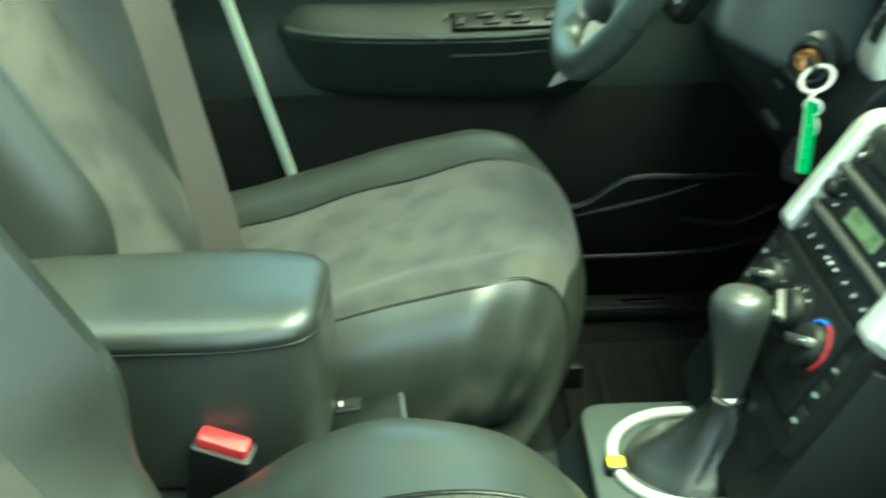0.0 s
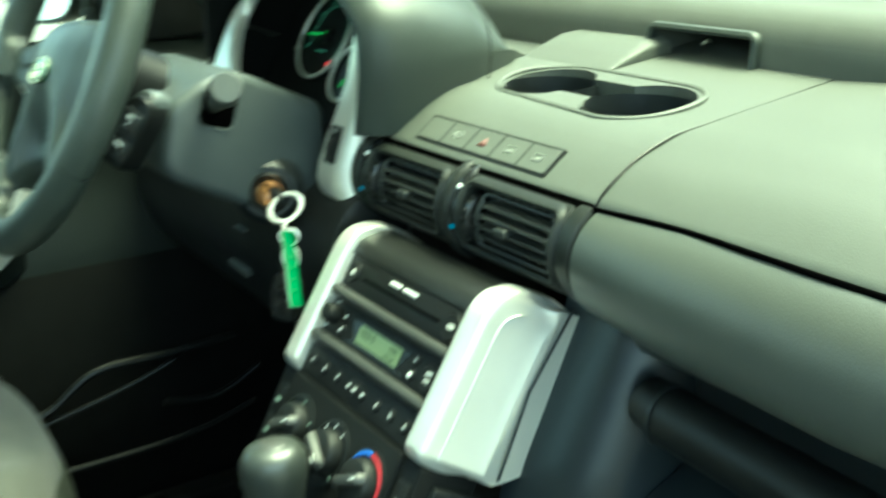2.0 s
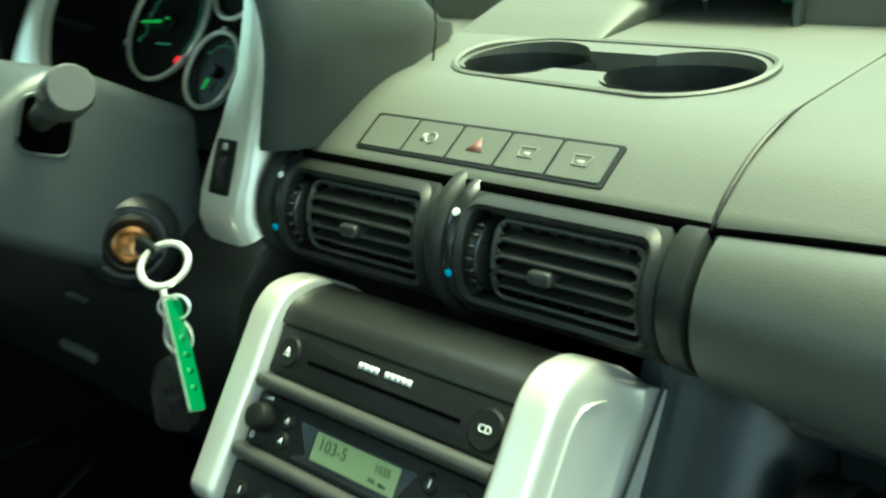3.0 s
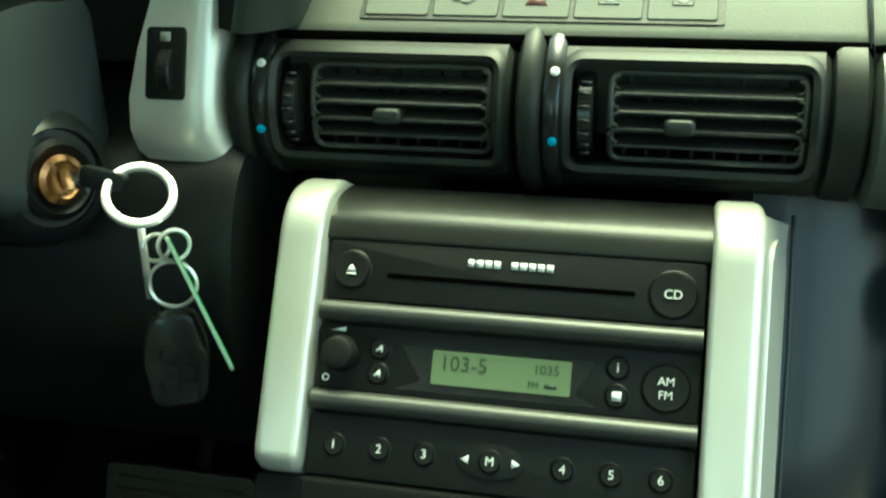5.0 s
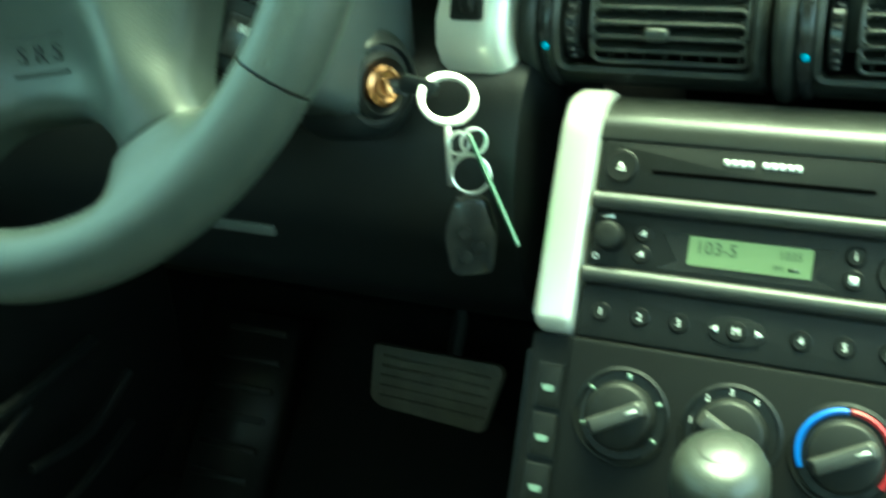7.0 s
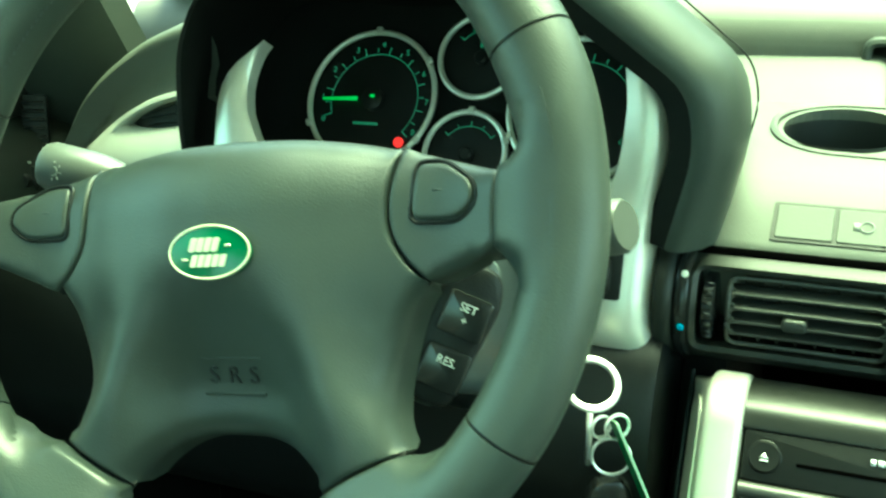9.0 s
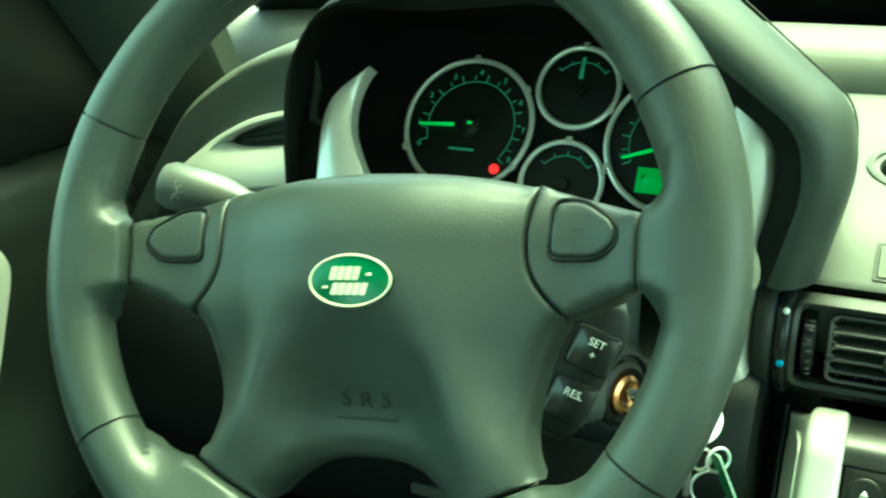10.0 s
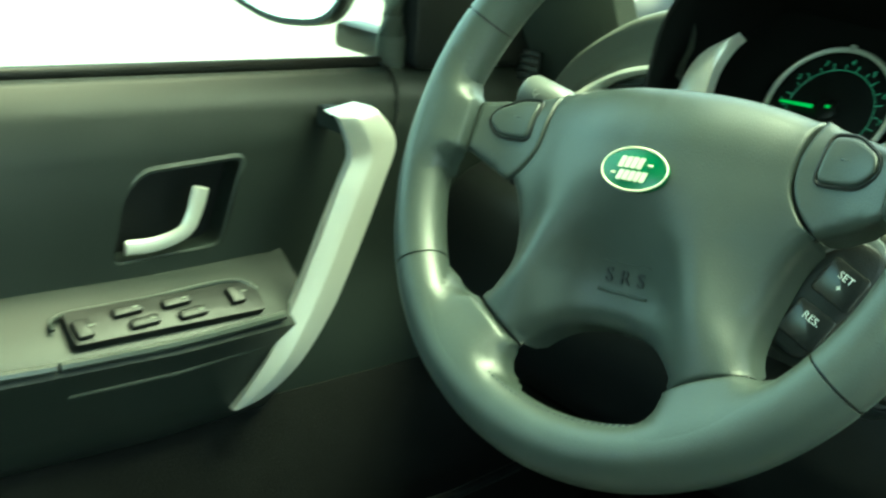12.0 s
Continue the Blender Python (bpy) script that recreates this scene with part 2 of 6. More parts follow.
OUTWALL = mat("grey_wall_render", (0.22, 0.225, 0.215), 0.9, bump=0.4, scale=60, vary=0.15, vscale=1.5)
NICKEL = mat("nickel_ring", (0.92, 0.92, 0.88), 0.28, metal=0.65, vary=0.05)
SLOTK = mat("slot_black", (0.001, 0.001, 0.001), 0.9, vary=0, spec=0.0)
COLP = mat("column_plastic", (0.048, 0.058, 0.059), 0.40, bump=0.12, scale=900, vary=0.08)
STALK = mat("stalk_plastic", (0.060, 0.066, 0.060), 0.40, vary=0.08)
TAGE = mat("tag_edge_plastic", (0.16, 0.24, 0.18), 0.35, vary=0.05)
DASH_L = mat("dash_side_plastic", (0.056, 0.062, 0.053), 0.38, spec=0.45, bump=0.12, scale=900, vary=0.06, vscale=5)
GLOVE = mat("glove_panel_plastic", (0.013, 0.0180, 0.0210), 0.30, spec=0.4, bump=0.08, scale=900, vary=0.08)
HEATP = mat("heater_plastic", (0.0048, 0.0053, 0.0050), 0.50, spec=0.15, bump=0.12, scale=1500, vary=0.06)
BROW = mat("radio_brow_plastic", (0.015, 0.016, 0.0145), 0.32, spec=0.35, bump=0.1, scale=1200, vary=0.06)
PILLAR = mat("pillar_trim_plastic", (0.030, 0.037, 0.032), 0.55, spec=0.35, bump=0.15, scale=800, vary=0.08)
SILVER = mat("silver_painted_plastic", (0.66, 0.665, 0.60), 0.34, metal=0.55, vary=0.03, vscale=20)
SILVER_D = mat("pale_grey_plastic", (0.45, 0.46, 0.41), 0.40, vary=0.04)
CHROME = mat("chrome", (0.8, 0.8, 0.78), 0.12, metal=1.0, vary=0.04)
LEATHER = mat("black_leather", (0.0235, 0.0265, 0.0220), 0.31, spec=0.6, bump=0.25, scale=900, vary=0.12, vscale=14)
LEATHER_W = mat("wheel_leather", (0.028, 0.036, 0.031), 0.41, spec=0.55, bump=0.15, scale=1100, vary=0.20, vscale=12)
SUEDE = mat("grey_seat_cloth", (0.027, 0.027, 0.0205), 0.85, bump=0.35, scale=1200, vary=0.30, vscale=11, stain=(0.005, 0.006, 0.0045), sscale=21, samt=0.8, sheen=0.12)
CARPET = mat("black_carpet", (0.005, 0.0055, 0.005), 0.95, spec=0.15, bump=1.0, scale=900, vary=0.25, vscale=30)
RUBBER = mat("black_rubber", (0.010, 0.0105, 0.0100), 0.45, spec=0.3, bump=0.3, scale=500, vary=0.15)
PEDAL = mat("pedal_rubber", (0.095, 0.092, 0.072), 0.6, bump=0.5, scale=300, vary=0.2, vscale=40)
WEBBING = mat("seat_belt_webbing", (0.060, 0.052, 0.043), 0.8, bump=0.5, scale=1100, vary=0.08)
RED = mat("red_plastic", (0.36, 0.022, 0.028), 0.42, vary=0.05)
GREEN_T = mat("green_plastic_tag", (0.010, 0.16, 0.055), 0.4, vary=0.06)
GREEN_E = mat("green_enamel", (0.012, 0.10, 0.04), 0.2, vary=0.1)
YELLOW = mat("yellow_paper_tag", (0.75, 0.55, 0.03), 0.6, vary=0.05)
WHITE = mat("white_print", (0.75, 0.78, 0.74), 0.5, vary=0)
GREY_P = mat("grey_print", (0.32, 0.34, 0.32), 0.5, vary=0)
BLUE = mat("blue_print", (0.02, 0.13, 0.55), 0.4, vary=0)
REDP = mat("red_print", (0.30, 0.014, 0.024), 0.4, vary=0)
CYAN = mat("cyan_marker", (0.0, 0.35, 0.6), 0.4, vary=0)
LCD = mat("lcd_panel", (0.092, 0.118, 0.074), 0.3, vary=0.03, emit=(0.30, 0.50, 0.20), estr=0.02)
LCD_INK = mat("lcd_segments", (0.02, 0.035, 0.02), 0.5, vary=0)
GLOWG = mat("green_lit_pointer", (0.07, 0.30, 0.11), 0.5, vary=0, emit=(0.08, 0.8, 0.16), estr=0.034)
GLOWD = mat("dim_lit_scale", (0.035, 0.11, 0.085), 0.5, vary=0, emit=(0.1, 0.5, 0.35), estr=0.016)
FAINT = mat("faint_grey_print", (0.17, 0.18, 0.16), 0.5, vary=0)
SIGN = mat("pale_green_print", (0.17, 0.24, 0.20), 0.5, vary=0)
GLOWR = mat("red_lit_lamp", (0.45, 0.01, 0.02), 0.5, vary=0, emit=(0.9, 0.02, 0.04), estr=0.09)
BRASS = mat("copper_lock", (0.75, 0.36, 0.16), 0.25, metal=1.0, vary=0.2, vscale=80)
HEADLINER = mat("headliner_cloth", (0.30, 0.305, 0.28), 0.9, bump=0.3, scale=900, vary=0.05)
BODY = mat("green_body_paint", (0.16, 0.24, 0.17), 0.25, metal=0.3, coat=0.6, vary=0.03)
DOORP = mat("door_vinyl", (0.0112, 0.0150, 0.0128), 0.45, spec=0.3, bump=0.15, scale=700, vary=0.08)
GROUND = mat("pale_concrete", (0.10, 0.10, 0.095), 0.9, bump=0.4, scale=60, vary=0.15, vscale=1.5)


def glass_mat(name, tint=(0.88, 0.95, 0.90)):
    m = bpy.data.materials.new(name)
    m.use_nodes = True
    n, l = m.node_tree.nodes, m.node_tree.links
    n.remove(n["Principled BSDF"])
    tr, gl, mx, lw = n.new("ShaderNodeBsdfTransparent"), n.new("ShaderNodeBsdfGlossy"), n.new("ShaderNodeMixShader"), n.new("ShaderNodeFresnel")
    tr.inputs[0].default_value = (*tint, 1)
    gl.inputs["Roughness"].default_value = 0.02
    lw.inputs[0].default_value = 1.45
    l.new(lw.outputs[0], mx.inputs[0])
    l.new(tr.outputs[0], mx.inputs[1])
    l.new(gl.outputs[0], mx.inputs[2])
    l.new(mx.outputs[0], n["Material Output"].inputs[0])
    return m


GLASS = glass_mat("car_glass")
WS_GLASS = glass_mat("tinted_windscreen_glass", (0.79, 0.83, 0.82))
RF = frame_of((0, 0, 0.66), (0, 0.528, 0.849), (0, -0.849, 0.528))   # radio face: x right, y up the face, z out
WF = frame_of((-0.338, -0.1815, 0.845), (0, 0.432, 0.902), (0, -0.902, 0.432)) @ pose(0, 0, 0, 0, 0, 8) @ pose(0.006, 0, 0)  # steering wheel, rim plane, turned a little
GF = frame_of((-0.417, 0.160, 0.8305), (0, 0.5, 0.866), (0, -0.866, 0.5))  # instrument face, at the tachometer

# ---- ground and car shell ----
solid("ground", box(400, 400, 0.2, c=(0, 0, -0.55)), GROUND, "pale concrete ground in daylight", "ground", kind="structure", smooth=False)

floor_bm = along_x([(-1.7, 0.09), (0.18, 0.09), (0.46, 0.30), (0.50, 0.62), (0.54, 0.62), (0.54, 0.02), (-1.7, 0.02)], -0.80, 0.80)
solid("floor", floor_bm, CARPET, "black carpeted car floor and bulkhead", "floor", kind="structure", smooth=False)

roof_bm = bmesh.new()
def roof_at(x, y):
    return (x, y, 1.39 + 0.05 * math.cos(x / 1.24 * math.pi) - 0.03 * ((y + 1.7) / 1.42) ** 2)


for x0, x1, y0, y1 in ((-0.62, 0.62, -1.7, -1.25), (-0.62, -0.45, -1.25, -0.55), (0.45, 0.62, -1.25, -0.55), (-0.62, 0.62, -0.55, -0.34)):
    surface(lambda a, b: roof_at(lerp(x0, x1, a), lerp(y0, y1, b)), 10, 6, bm=roof_bm, thick=0.03)
# Unseen glass opening in the roof, added to let light onto the seats.
w2 = solid("added_roof_pane", surface(lambda a, b: roof_at(lerp(-0.445, 0.445, a), lerp(-1.245, -0.555, b)), 10, 6, thick=0.004), GLASS, "unseen clear glass roof panel, added to light the seats", "window", kind="structure")
w2.visible_shadow = False
solid("ceiling", roof_bm, HEADLINER, "pale cloth headliner of the roof", "ceiling", kind="structure")
solid("wall_rear", box(1.6, 0.05, 0.82, c=(0, -1.72, 0.48)), HEADLINER, "pale lining behind the cabin", "wall", kind="structure", smooth=False)
w3 = solid("window_3", box(1.5, 0.006, 0.50, c=(0, -1.70, 1.14), bevel=0.002), GLASS, "clear upright glass behind the cabin", "window", kind="structure")
w3.visible_shadow = False


def pillar(name, pts, r, label, sq=(1, 1.6)):
    return solid(name, tube(smooth_path(pts, 6), r, 10, squash=sq), PILLAR, label, "pillar", kind="structure")


pillar("pillar_front_left", [(-0.80, 0.245, 0.80), (-0.74, 0.005, 1.12), (-0.66, -0.235, 1.38)], 0.060, "dark trimmed windscreen pillar")
pillar("pillar_front_right", [(0.80, 0.42, 0.80), (0.74, 0.05, 1.12), (0.66, -0.26, 1.38)], 0.035, "dark trimmed windscreen pillar")
pillar("pillar_rear_left", [(-0.80, -0.86, 0.05), (-0.80, -0.88, 0.80), (-0.66, -0.92, 1.39)], 0.06, "dark trimmed door pillar")
pillar("pillar_rear_right", [(0.80, -0.95, 0.05), (0.80, -0.97, 0.80), (0.66, -1.0, 1.39)], 0.06, "dark trimmed door pillar")
pillar("roof_rail_left", [(-0.66, -1.7, 1.40), (-0.66, -0.26, 1.38)], 0.035, "dark roof rail")
pillar("roof_rail_right", [(0.66, -1.7, 1.40), (0.66, -0.26, 1.38)], 0.035, "dark roof rail")
pillar("roof_rail_front", [(-0.66, -0.28, 1.38), (0, -0.32, 1.42), (0.66, -0.28, 1.38)], 0.03, "pale windscreen header")
for side, nm in ((-1, "left"), (1, "right")):
    solid("wall_rear_" + nm, box(0.04, 0.75, 0.8, c=(side * 0.80, -1.32, 0.42), bevel=0.01), DOORP, "dark rear side trim panel", "wall", kind="structure")
# Wall out of view, added to cut low light from the right.
solid("wall_light_block", box(0.2, 14, 1.15, c=(3.2, 0, 0.125)), OUTWALL, "unseen plain grey wall, added to block low side light", "wall", kind="structure", smooth=False)
solid("sill_right", along_x([(-0.9, 0.0), (0.5, 0.0), (0.5, 0.14), (-0.9, 0.14)], 0.74, 0.84, 0.015), BODY, "green painted door sill", "sill", kind="structure")

ws = surface(lambda a, b: (lerp(-0.78, 0.78, a) * lerp(1, 0.86, b), lerp(0.62, -0.31, b) - 0.16 * (2 * a - 1) ** 2, lerp(0.845, 1.395, b)), 12, 6, thick=0.004)
w1 = solid("window_1", ws, WS_GLASS, "green-tinted raked windscreen with a black lower border", "window", kind="structure")
frit = surface(lambda a, b: (lerp(-0.78, 0.78, a) * lerp(1, 0.86, b * 0.13), lerp(0.62, -0.31, b * 0.13) - 0.16 * (2 * a - 1) ** 2 - 0.008, lerp(0.845, 1.395, b * 0.13)), 12, 2, thick=0.002)
part("border", frit, BLACK, w1, "black printed lower border")
bonnet = surface(lambda a, b: (lerp(-0.78, 0.78, a), lerp(0.64, 1.7, b), 0.80 + 0.03 * math.sin(math.pi * a) - 0.06 * b * b), 10, 8, thick=0.02)
solid("bonnet", bonnet, BODY, "green painted bonnet outside the windscreen", "bonnet", kind="structure")

# ---- driver's door ----
DX = -0.755
door = thing("door_1", (DX, -0.4, 0.1), "closed dark vinyl driver's door with silver grab handle", "car door", kind="structure")


def door_in(z):
    """Inner face of the door by height."""
    return table(z, [(0.10, -0.74), (0.30, -0.73), (0.52, -0.735), (0.62, -0.752), (0.70, -0.752), (0.748, -0.757), (0.778, -0.768), (0.796, -0.786), (0.808, -0.805)])


zs = [0.10, 0.16, 0.22, 0.28, 0.34, 0.40, 0.45, 0.50, 0.54, 0.58, 0.61, 0.64, 0.67, 0.70, 0.72, 0.74, 0.757, 0.772, 0.782, 0.790, 0.797, 0.802]
dp = bmesh.new()
rings = []
for k in range(40):
    y = -0.86 + 1.16 * k / 39
    rings.append([(door_in(z), y, z) for z in zs] + [(-0.86, y, 0.79), (-0.87, y, 0.5), (-0.84, y, 0.10)])
loft(rings, bm=dp)
panel = part("inner_panel", dp, DOORP, door, "dark green-grey grained vinyl")
cut(panel, [prism(rounded([(-0.328, 0.650), (-0.318, 0.708), (-0.300, 0.728), (-0.205, 0.734), (-0.226, 0.655)], 0.012), -0.79, -0.70, m=YZ)])
hb = prism(rounded([(-0.332, 0.646), (-0.322, 0.710), (-0.300, 0.732), (-0.202, 0.738), (-0.222, 0.650)], 0.012), -0.793, -0.782, m=YZ)
part("handle_recess", hb, BLACK, door, "black recess behind the inner handle")
rim_pts = [Vector((-0.757, y, z)) for y, z in rounded([(-0.330, 0.648), (-0.320, 0.709), (-0.300, 0.730), (-0.203, 0.736), (-0.224, 0.653)], 0.012)]
part("recess_rim", tube(rim_pts, 0.0035, 6, closed=True, up=(1, 0, 0)), HOOD_M, door)
part("inner_handle", tube(smooth_path([(-0.755, -0.315, 0.664), (-0.752, -0.29, 0.665), (-0.748, -0.266, 0.674), (-0.748, -0.256, 0.69), (-0.748, -0.250, 0.713)], 5), [0.007] * 12 + [0.0075] * 5 + [0.008] * 4, 8, squash=(0.6, 1.0), up=(1, 0, 0)), SILVER, door, "silver curved inner handle")
# armrest ledge with the window switches
arm = bmesh.new()
rr = []
for y, zt, inn in [(-0.655, 0.612, -0.748), (-0.64, 0.612, -0.726), (-0.62, 0.611, -0.708), (-0.59, 0.609, -0.697), (-0.54, 0.606, -0.690), (-0.45, 0.603, -0.685), (-0.3, 0.602, -0.682), (-0.19, 0.606, -0.684), (-0.165, 0.612, -0.70)]:
    rr.append([(-0.77, y, zt + 0.042), (inn - 0.035, y, zt + 0.022), (inn, y, zt), (inn + 0.004, y, zt - 0.007), (inn - 0.006, y, zt - 0.030), (inn - 0.018, y, zt - 0.065), (inn - 0.030, y, zt - 0.095), (inn - 0.045, y, zt - 0.112), (-0.77, y, zt - 0.118)])
loft(rr, bm=arm)
part("armrest_ledge", arm, DOORP, door, "dark vinyl armrest ledge")
LIPM = mat("ledge_lip_vinyl", (0.030, 0.036, 0.032), 0.30, bump=0.1, scale=900, vary=0.1)
part("ledge_lip", tube(smooth_path([(-0.722, -0.638, 0.613), (-0.706, -0.62, 0.613), (-0.6945, -0.59, 0.611), (-0.688, -0.54, 0.608), (-0.6835, -0.45, 0.605), (-0.6815, -0.403, 0.604)], 4), 0.0042, 8), LIPM, door, "paler, shinier edge of the ledge")
part("ledge_lip", tube(smooth_path([(-0.6815, -0.399, 0.604), (-0.6805, -0.3, 0.604), (-0.682, -0.20, 0.609)], 4), 0.0042, 8), LIPM, door, "paler, shinier edge of the ledge")
part("ledge_groove", tube([(-0.690, -0.39, 0.572), (-0.687, -0.3, 0.573), (-0.690, -0.20, 0.580)], 0.0018, 6), LIPM, door)
part("switch_bezel", tube(smooth_path([(-0.708, -0.395, 0.623), (-0.7195, -0.385, 0.6295), (-0.7195, -0.31, 0.631), (-0.7195, -0.235, 0.634), (-0.708, -0.214, 0.626)], 5), 0.0022, 8), LIPM, door, "raised moulding round the switches")
SW = frame_of((-0.704, -0.30, 0.622), (-0.50, 0.0, 0.28), (0.36, 0.0, 0.62))  # x forward along the ledge
swp = part("switch_panel", prism(rect(0.17, 0.034, 0.006), -0.004, 0.003, m=SW, bevel=0.0015), BLACK, door, "black window switch panel")


def rocker(x, y, w=0.024, h=0.011):
    b = prism(rounded([(-w / 2, -h / 2), (w / 2, -h / 2), (w / 2, h / 2), (-w / 2, h / 2)], 0.003), 0, 0.005, m=at(SW, x, y, 0.003, 0, 0, 4), bevel=0.0018)
    return part("window_switch", b, BLACK, swp)


for x, y in ((-0.075, -0.004), (-0.035, 0.006), (-0.025, -0.008), (0.008, 0.006), (0.018, -0.008), (0.062, 0.002)):
    rocker(x, y, 0.026 if abs(x) < 0.05 else 0.014, 0.009 if abs(x) < 0.05 else 0.018)
    part("switch_mark", box(0.006, 0.0018, 0.0004, m=at(SW, x + 0.006, y, 0.0086)), FAINT, swp)
# silver grab handle
grip = []
for yl, zl, yr, zr, x in ((-0.246, 0.513, -0.238, 0.516, -0.699), (-0.236, 0.535, -0.212, 0.529, -0.690), (-0.221, 0.566, -0.184, 0.556, -0.683), (-0.203, 0.607, -0.158, 0.596, -0.679), (-0.188, 0.645, -0.142, 0.633, -0.677), (-0.171, 0.692, -0.123, 0.683, -0.676), (-0.158, 0.725, -0.108, 0.724, -0.676), (-0.1495, 0.746, -0.0975, 0.755, -0.677),
                           (-0.155, 0.766, -0.104, 0.774, -0.678), (-0.162, 0.781, -0.120, 0.790, -0.682), (-0.164, 0.783, -0.123, 0.792, -0.693)):
    yl, yr = yl + 0.010, yr + 0.010
    L_, R_ = Vector((x - 0.006, yl, zl)), Vector((x, yr, zr))
    w_ = (R_ - L_) * 0.84
    R_ = L_ + w_
    up_ = Vector((min(0.008, 0.25 * w_.length), 0, 0))
    grip.append([L_, L_ + w_ * 0.30 + up_, L_ + w_ * 0.38 + up_ * 1.05, R_ - w_ * 0.06 + up_ * 0.35, R_, R_ - Vector((0.016, 0, 0)) - w_ * 0.08, L_ - Vector((0.014, 0, 0)) + w_ * 0.08])
columns = [smooth_path([tuple(r[q]) for r in grip], 4) for q in range(len(grip[0]))]
part("grab_handle", loft([[tuple(c_[q]) for c_ in columns] for q in range(len(columns[0]))]), SILVER, door, "long silver-painted grab handle", angle=30)
part("handle_mount", box(0.06, 0.020, 0.020, c=(-0.728, -0.120, 0.768), bevel=0.003), DOORP, door)
part("handle_mount", box(0.045, 0.014, 0.018, c=(-0.722, -0.212, 0.545), bevel=0.003), DOORP, door)
# Shade on the lower door is put in with a blacker material.
part("shaded_lower_trim", loft([[(-0.742, y, 0.10), (-0.725, y, 0.12), (-0.722, y, 0.46), (-0.733, y, 0.50), (-0.76, y, 0.50), (-0.76, y, 0.10)] for y in (-0.84, -0.4, 0.0, 0.29)]), CARPET, door, "lower door trim, coloured black for the shade low down")
# window rubber, glass and outer skin
part("window_rubber", tube([(-0.806, -0.86, 0.805), (-0.806, 0.02, 0.805)], 0.006, 8), RUBBER, door)
g = part("window_pane", surface(lambda a, b: (lerp(-0.815, -0.70, b), lerp(-0.85, lerp(0.10, -0.16, b), a), lerp(0.785, 1.36, b)), 4, 4, thick=0.004), GLASS, door, "clear side window glass")
g.visible_shadow = False
part("outer_skin", surface(lambda a, b: (-0.875 - 0.02 * math.sin(math.pi * b), lerp(-0.88, 0.45, a), lerp(0.0, 0.765, b)), 6, 6, thick=0.006), BODY, door, "green painted outer skin")
part("corner_trim", prism(rounded([(0.0, 0.80), (0.20, 0.80), (0.17, 0.87), (0.01, 1.00), (-0.008, 1.00)], 0.012), -0.812, -0.780, m=YZ, bevel=0.004), BLACK, door, "black mirror corner trim")
part("window_channel", tube(smooth_path([(-0.804, -0.014, 0.800), (-0.804, -0.016, 0.90), (-0.780, -0.045, 1.05), (-0.70, -0.160, 1.36)], 5), 0.015, 10, squash=(0.7, 1)), PILLAR, door, "dark green window channel")
part("cap_seam", tube(smooth_path([(-0.803, -0.030, 0.806), (-0.786, -0.026, 0.799), (-0.768, -0.028, 0.782), (-0.757, -0.036, 0.755), (-0.7535, -0.050, 0.725)], 5), 0.0013, 6), BLACK, door)
# outside mirror
mir = thing("door_mirror", (-0.95, -0.03, 0.80), "black outside mirror beyond the driver's window", "mirror")
MF = frame_of((-0.98, -0.035, 0.893), (0, 0.15, 1), (0.345, -0.927, 0.14))


def mirror_ring(z, s):
    return [MF @ Vector((s * x, s * y, z)) for x, y in rounded([(-0.098, -0.052), (0.0, -0.080), (0.085, -0.066), (0.104, 0.03), (0.09, 0.082), (-0.085, 0.082), (-0.104, 0.03)], 0.035, 5)]


part("housing", loft([mirror_ring(z, s) for z, s in ((-0.07, 0.45), (-0.055, 0.75), (-0.02, 0.97), (0.004, 1.0), (0.007, 0.985), (0.007, 0.93), (0.001, 0.91))]), BLACK, mir)
part("mirror_glass", loft([mirror_ring(z, s) for z, s in ((0.0015, 0.905), (0.004, 0.905))]), CHROME, mir)
part("arm", box(0.13, 0.04, 0.03, bevel=0.008, c=(-0.88, 0.03, 0.81)), BLACK, mir)

# ---- dashboard ----
dash = thing("dashboard", (0, 0.3, 0.3), "grey-green soft plastic car dashboard", "dashboard")


def top_z(y):
    """Height of the dashboard's top along y."""
    return table(y, [(0.076, 0.771), (0.106, 0.7925), (0.14, 0.8075), (0.24, 0.819), (0.34, 0.832), (0.50, 0.850), (0.62, 0.852)])


ctop = bmesh.new()
cf = rounded([(0.070, 0.757), (0.073, 0.768), (0.106, 0.7925), (0.14, 0.8075), (0.24, 0.819), (0.34, 0.831), (0.5, 0.85), (0.62, 0.852), (0.62, 0.70), (0.10, 0.70)], [0.003, 0.008, 0.02, 0.03, 0.03, 0.02, 0.02, 0.01, 0.01, 0.01], 5)
along_x(cf, -0.170, 0.1640, 0.0, bm=ctop)
centre_top = part("centre_top", ctop, DASH, dash, "pale grey-green centre top panel")
cup_l, cup_r = (-0.060, 0.212, 0.044), (0.068, 0.206, 0.049)
cutters = [lathe([(r, 0.74), (r, 0.90)], 40, m=pose(x, y, 0)) for x, y, r in (cup_l, cup_r)]
cutters.append(box(0.07, 0.045, 0.16, c=(0.004, 0.214, 0.82)))
cut(centre_top, cutters)
for x, y, r in (cup_l, cup_r):
    cupw = lathe([(r + 0.003, 0.0), (r + 0.003, -0.075), (0.001, -0.076), (0.001, -0.073), (r - 0.001, -0.071), (r - 0.001, 0.0)], 40, m=pose(x, y, top_z(y) - 0.004), cap=False)
    part("cup_well", cupw, DASH_DK, dash, "dark moulded cup holder")
lip = []
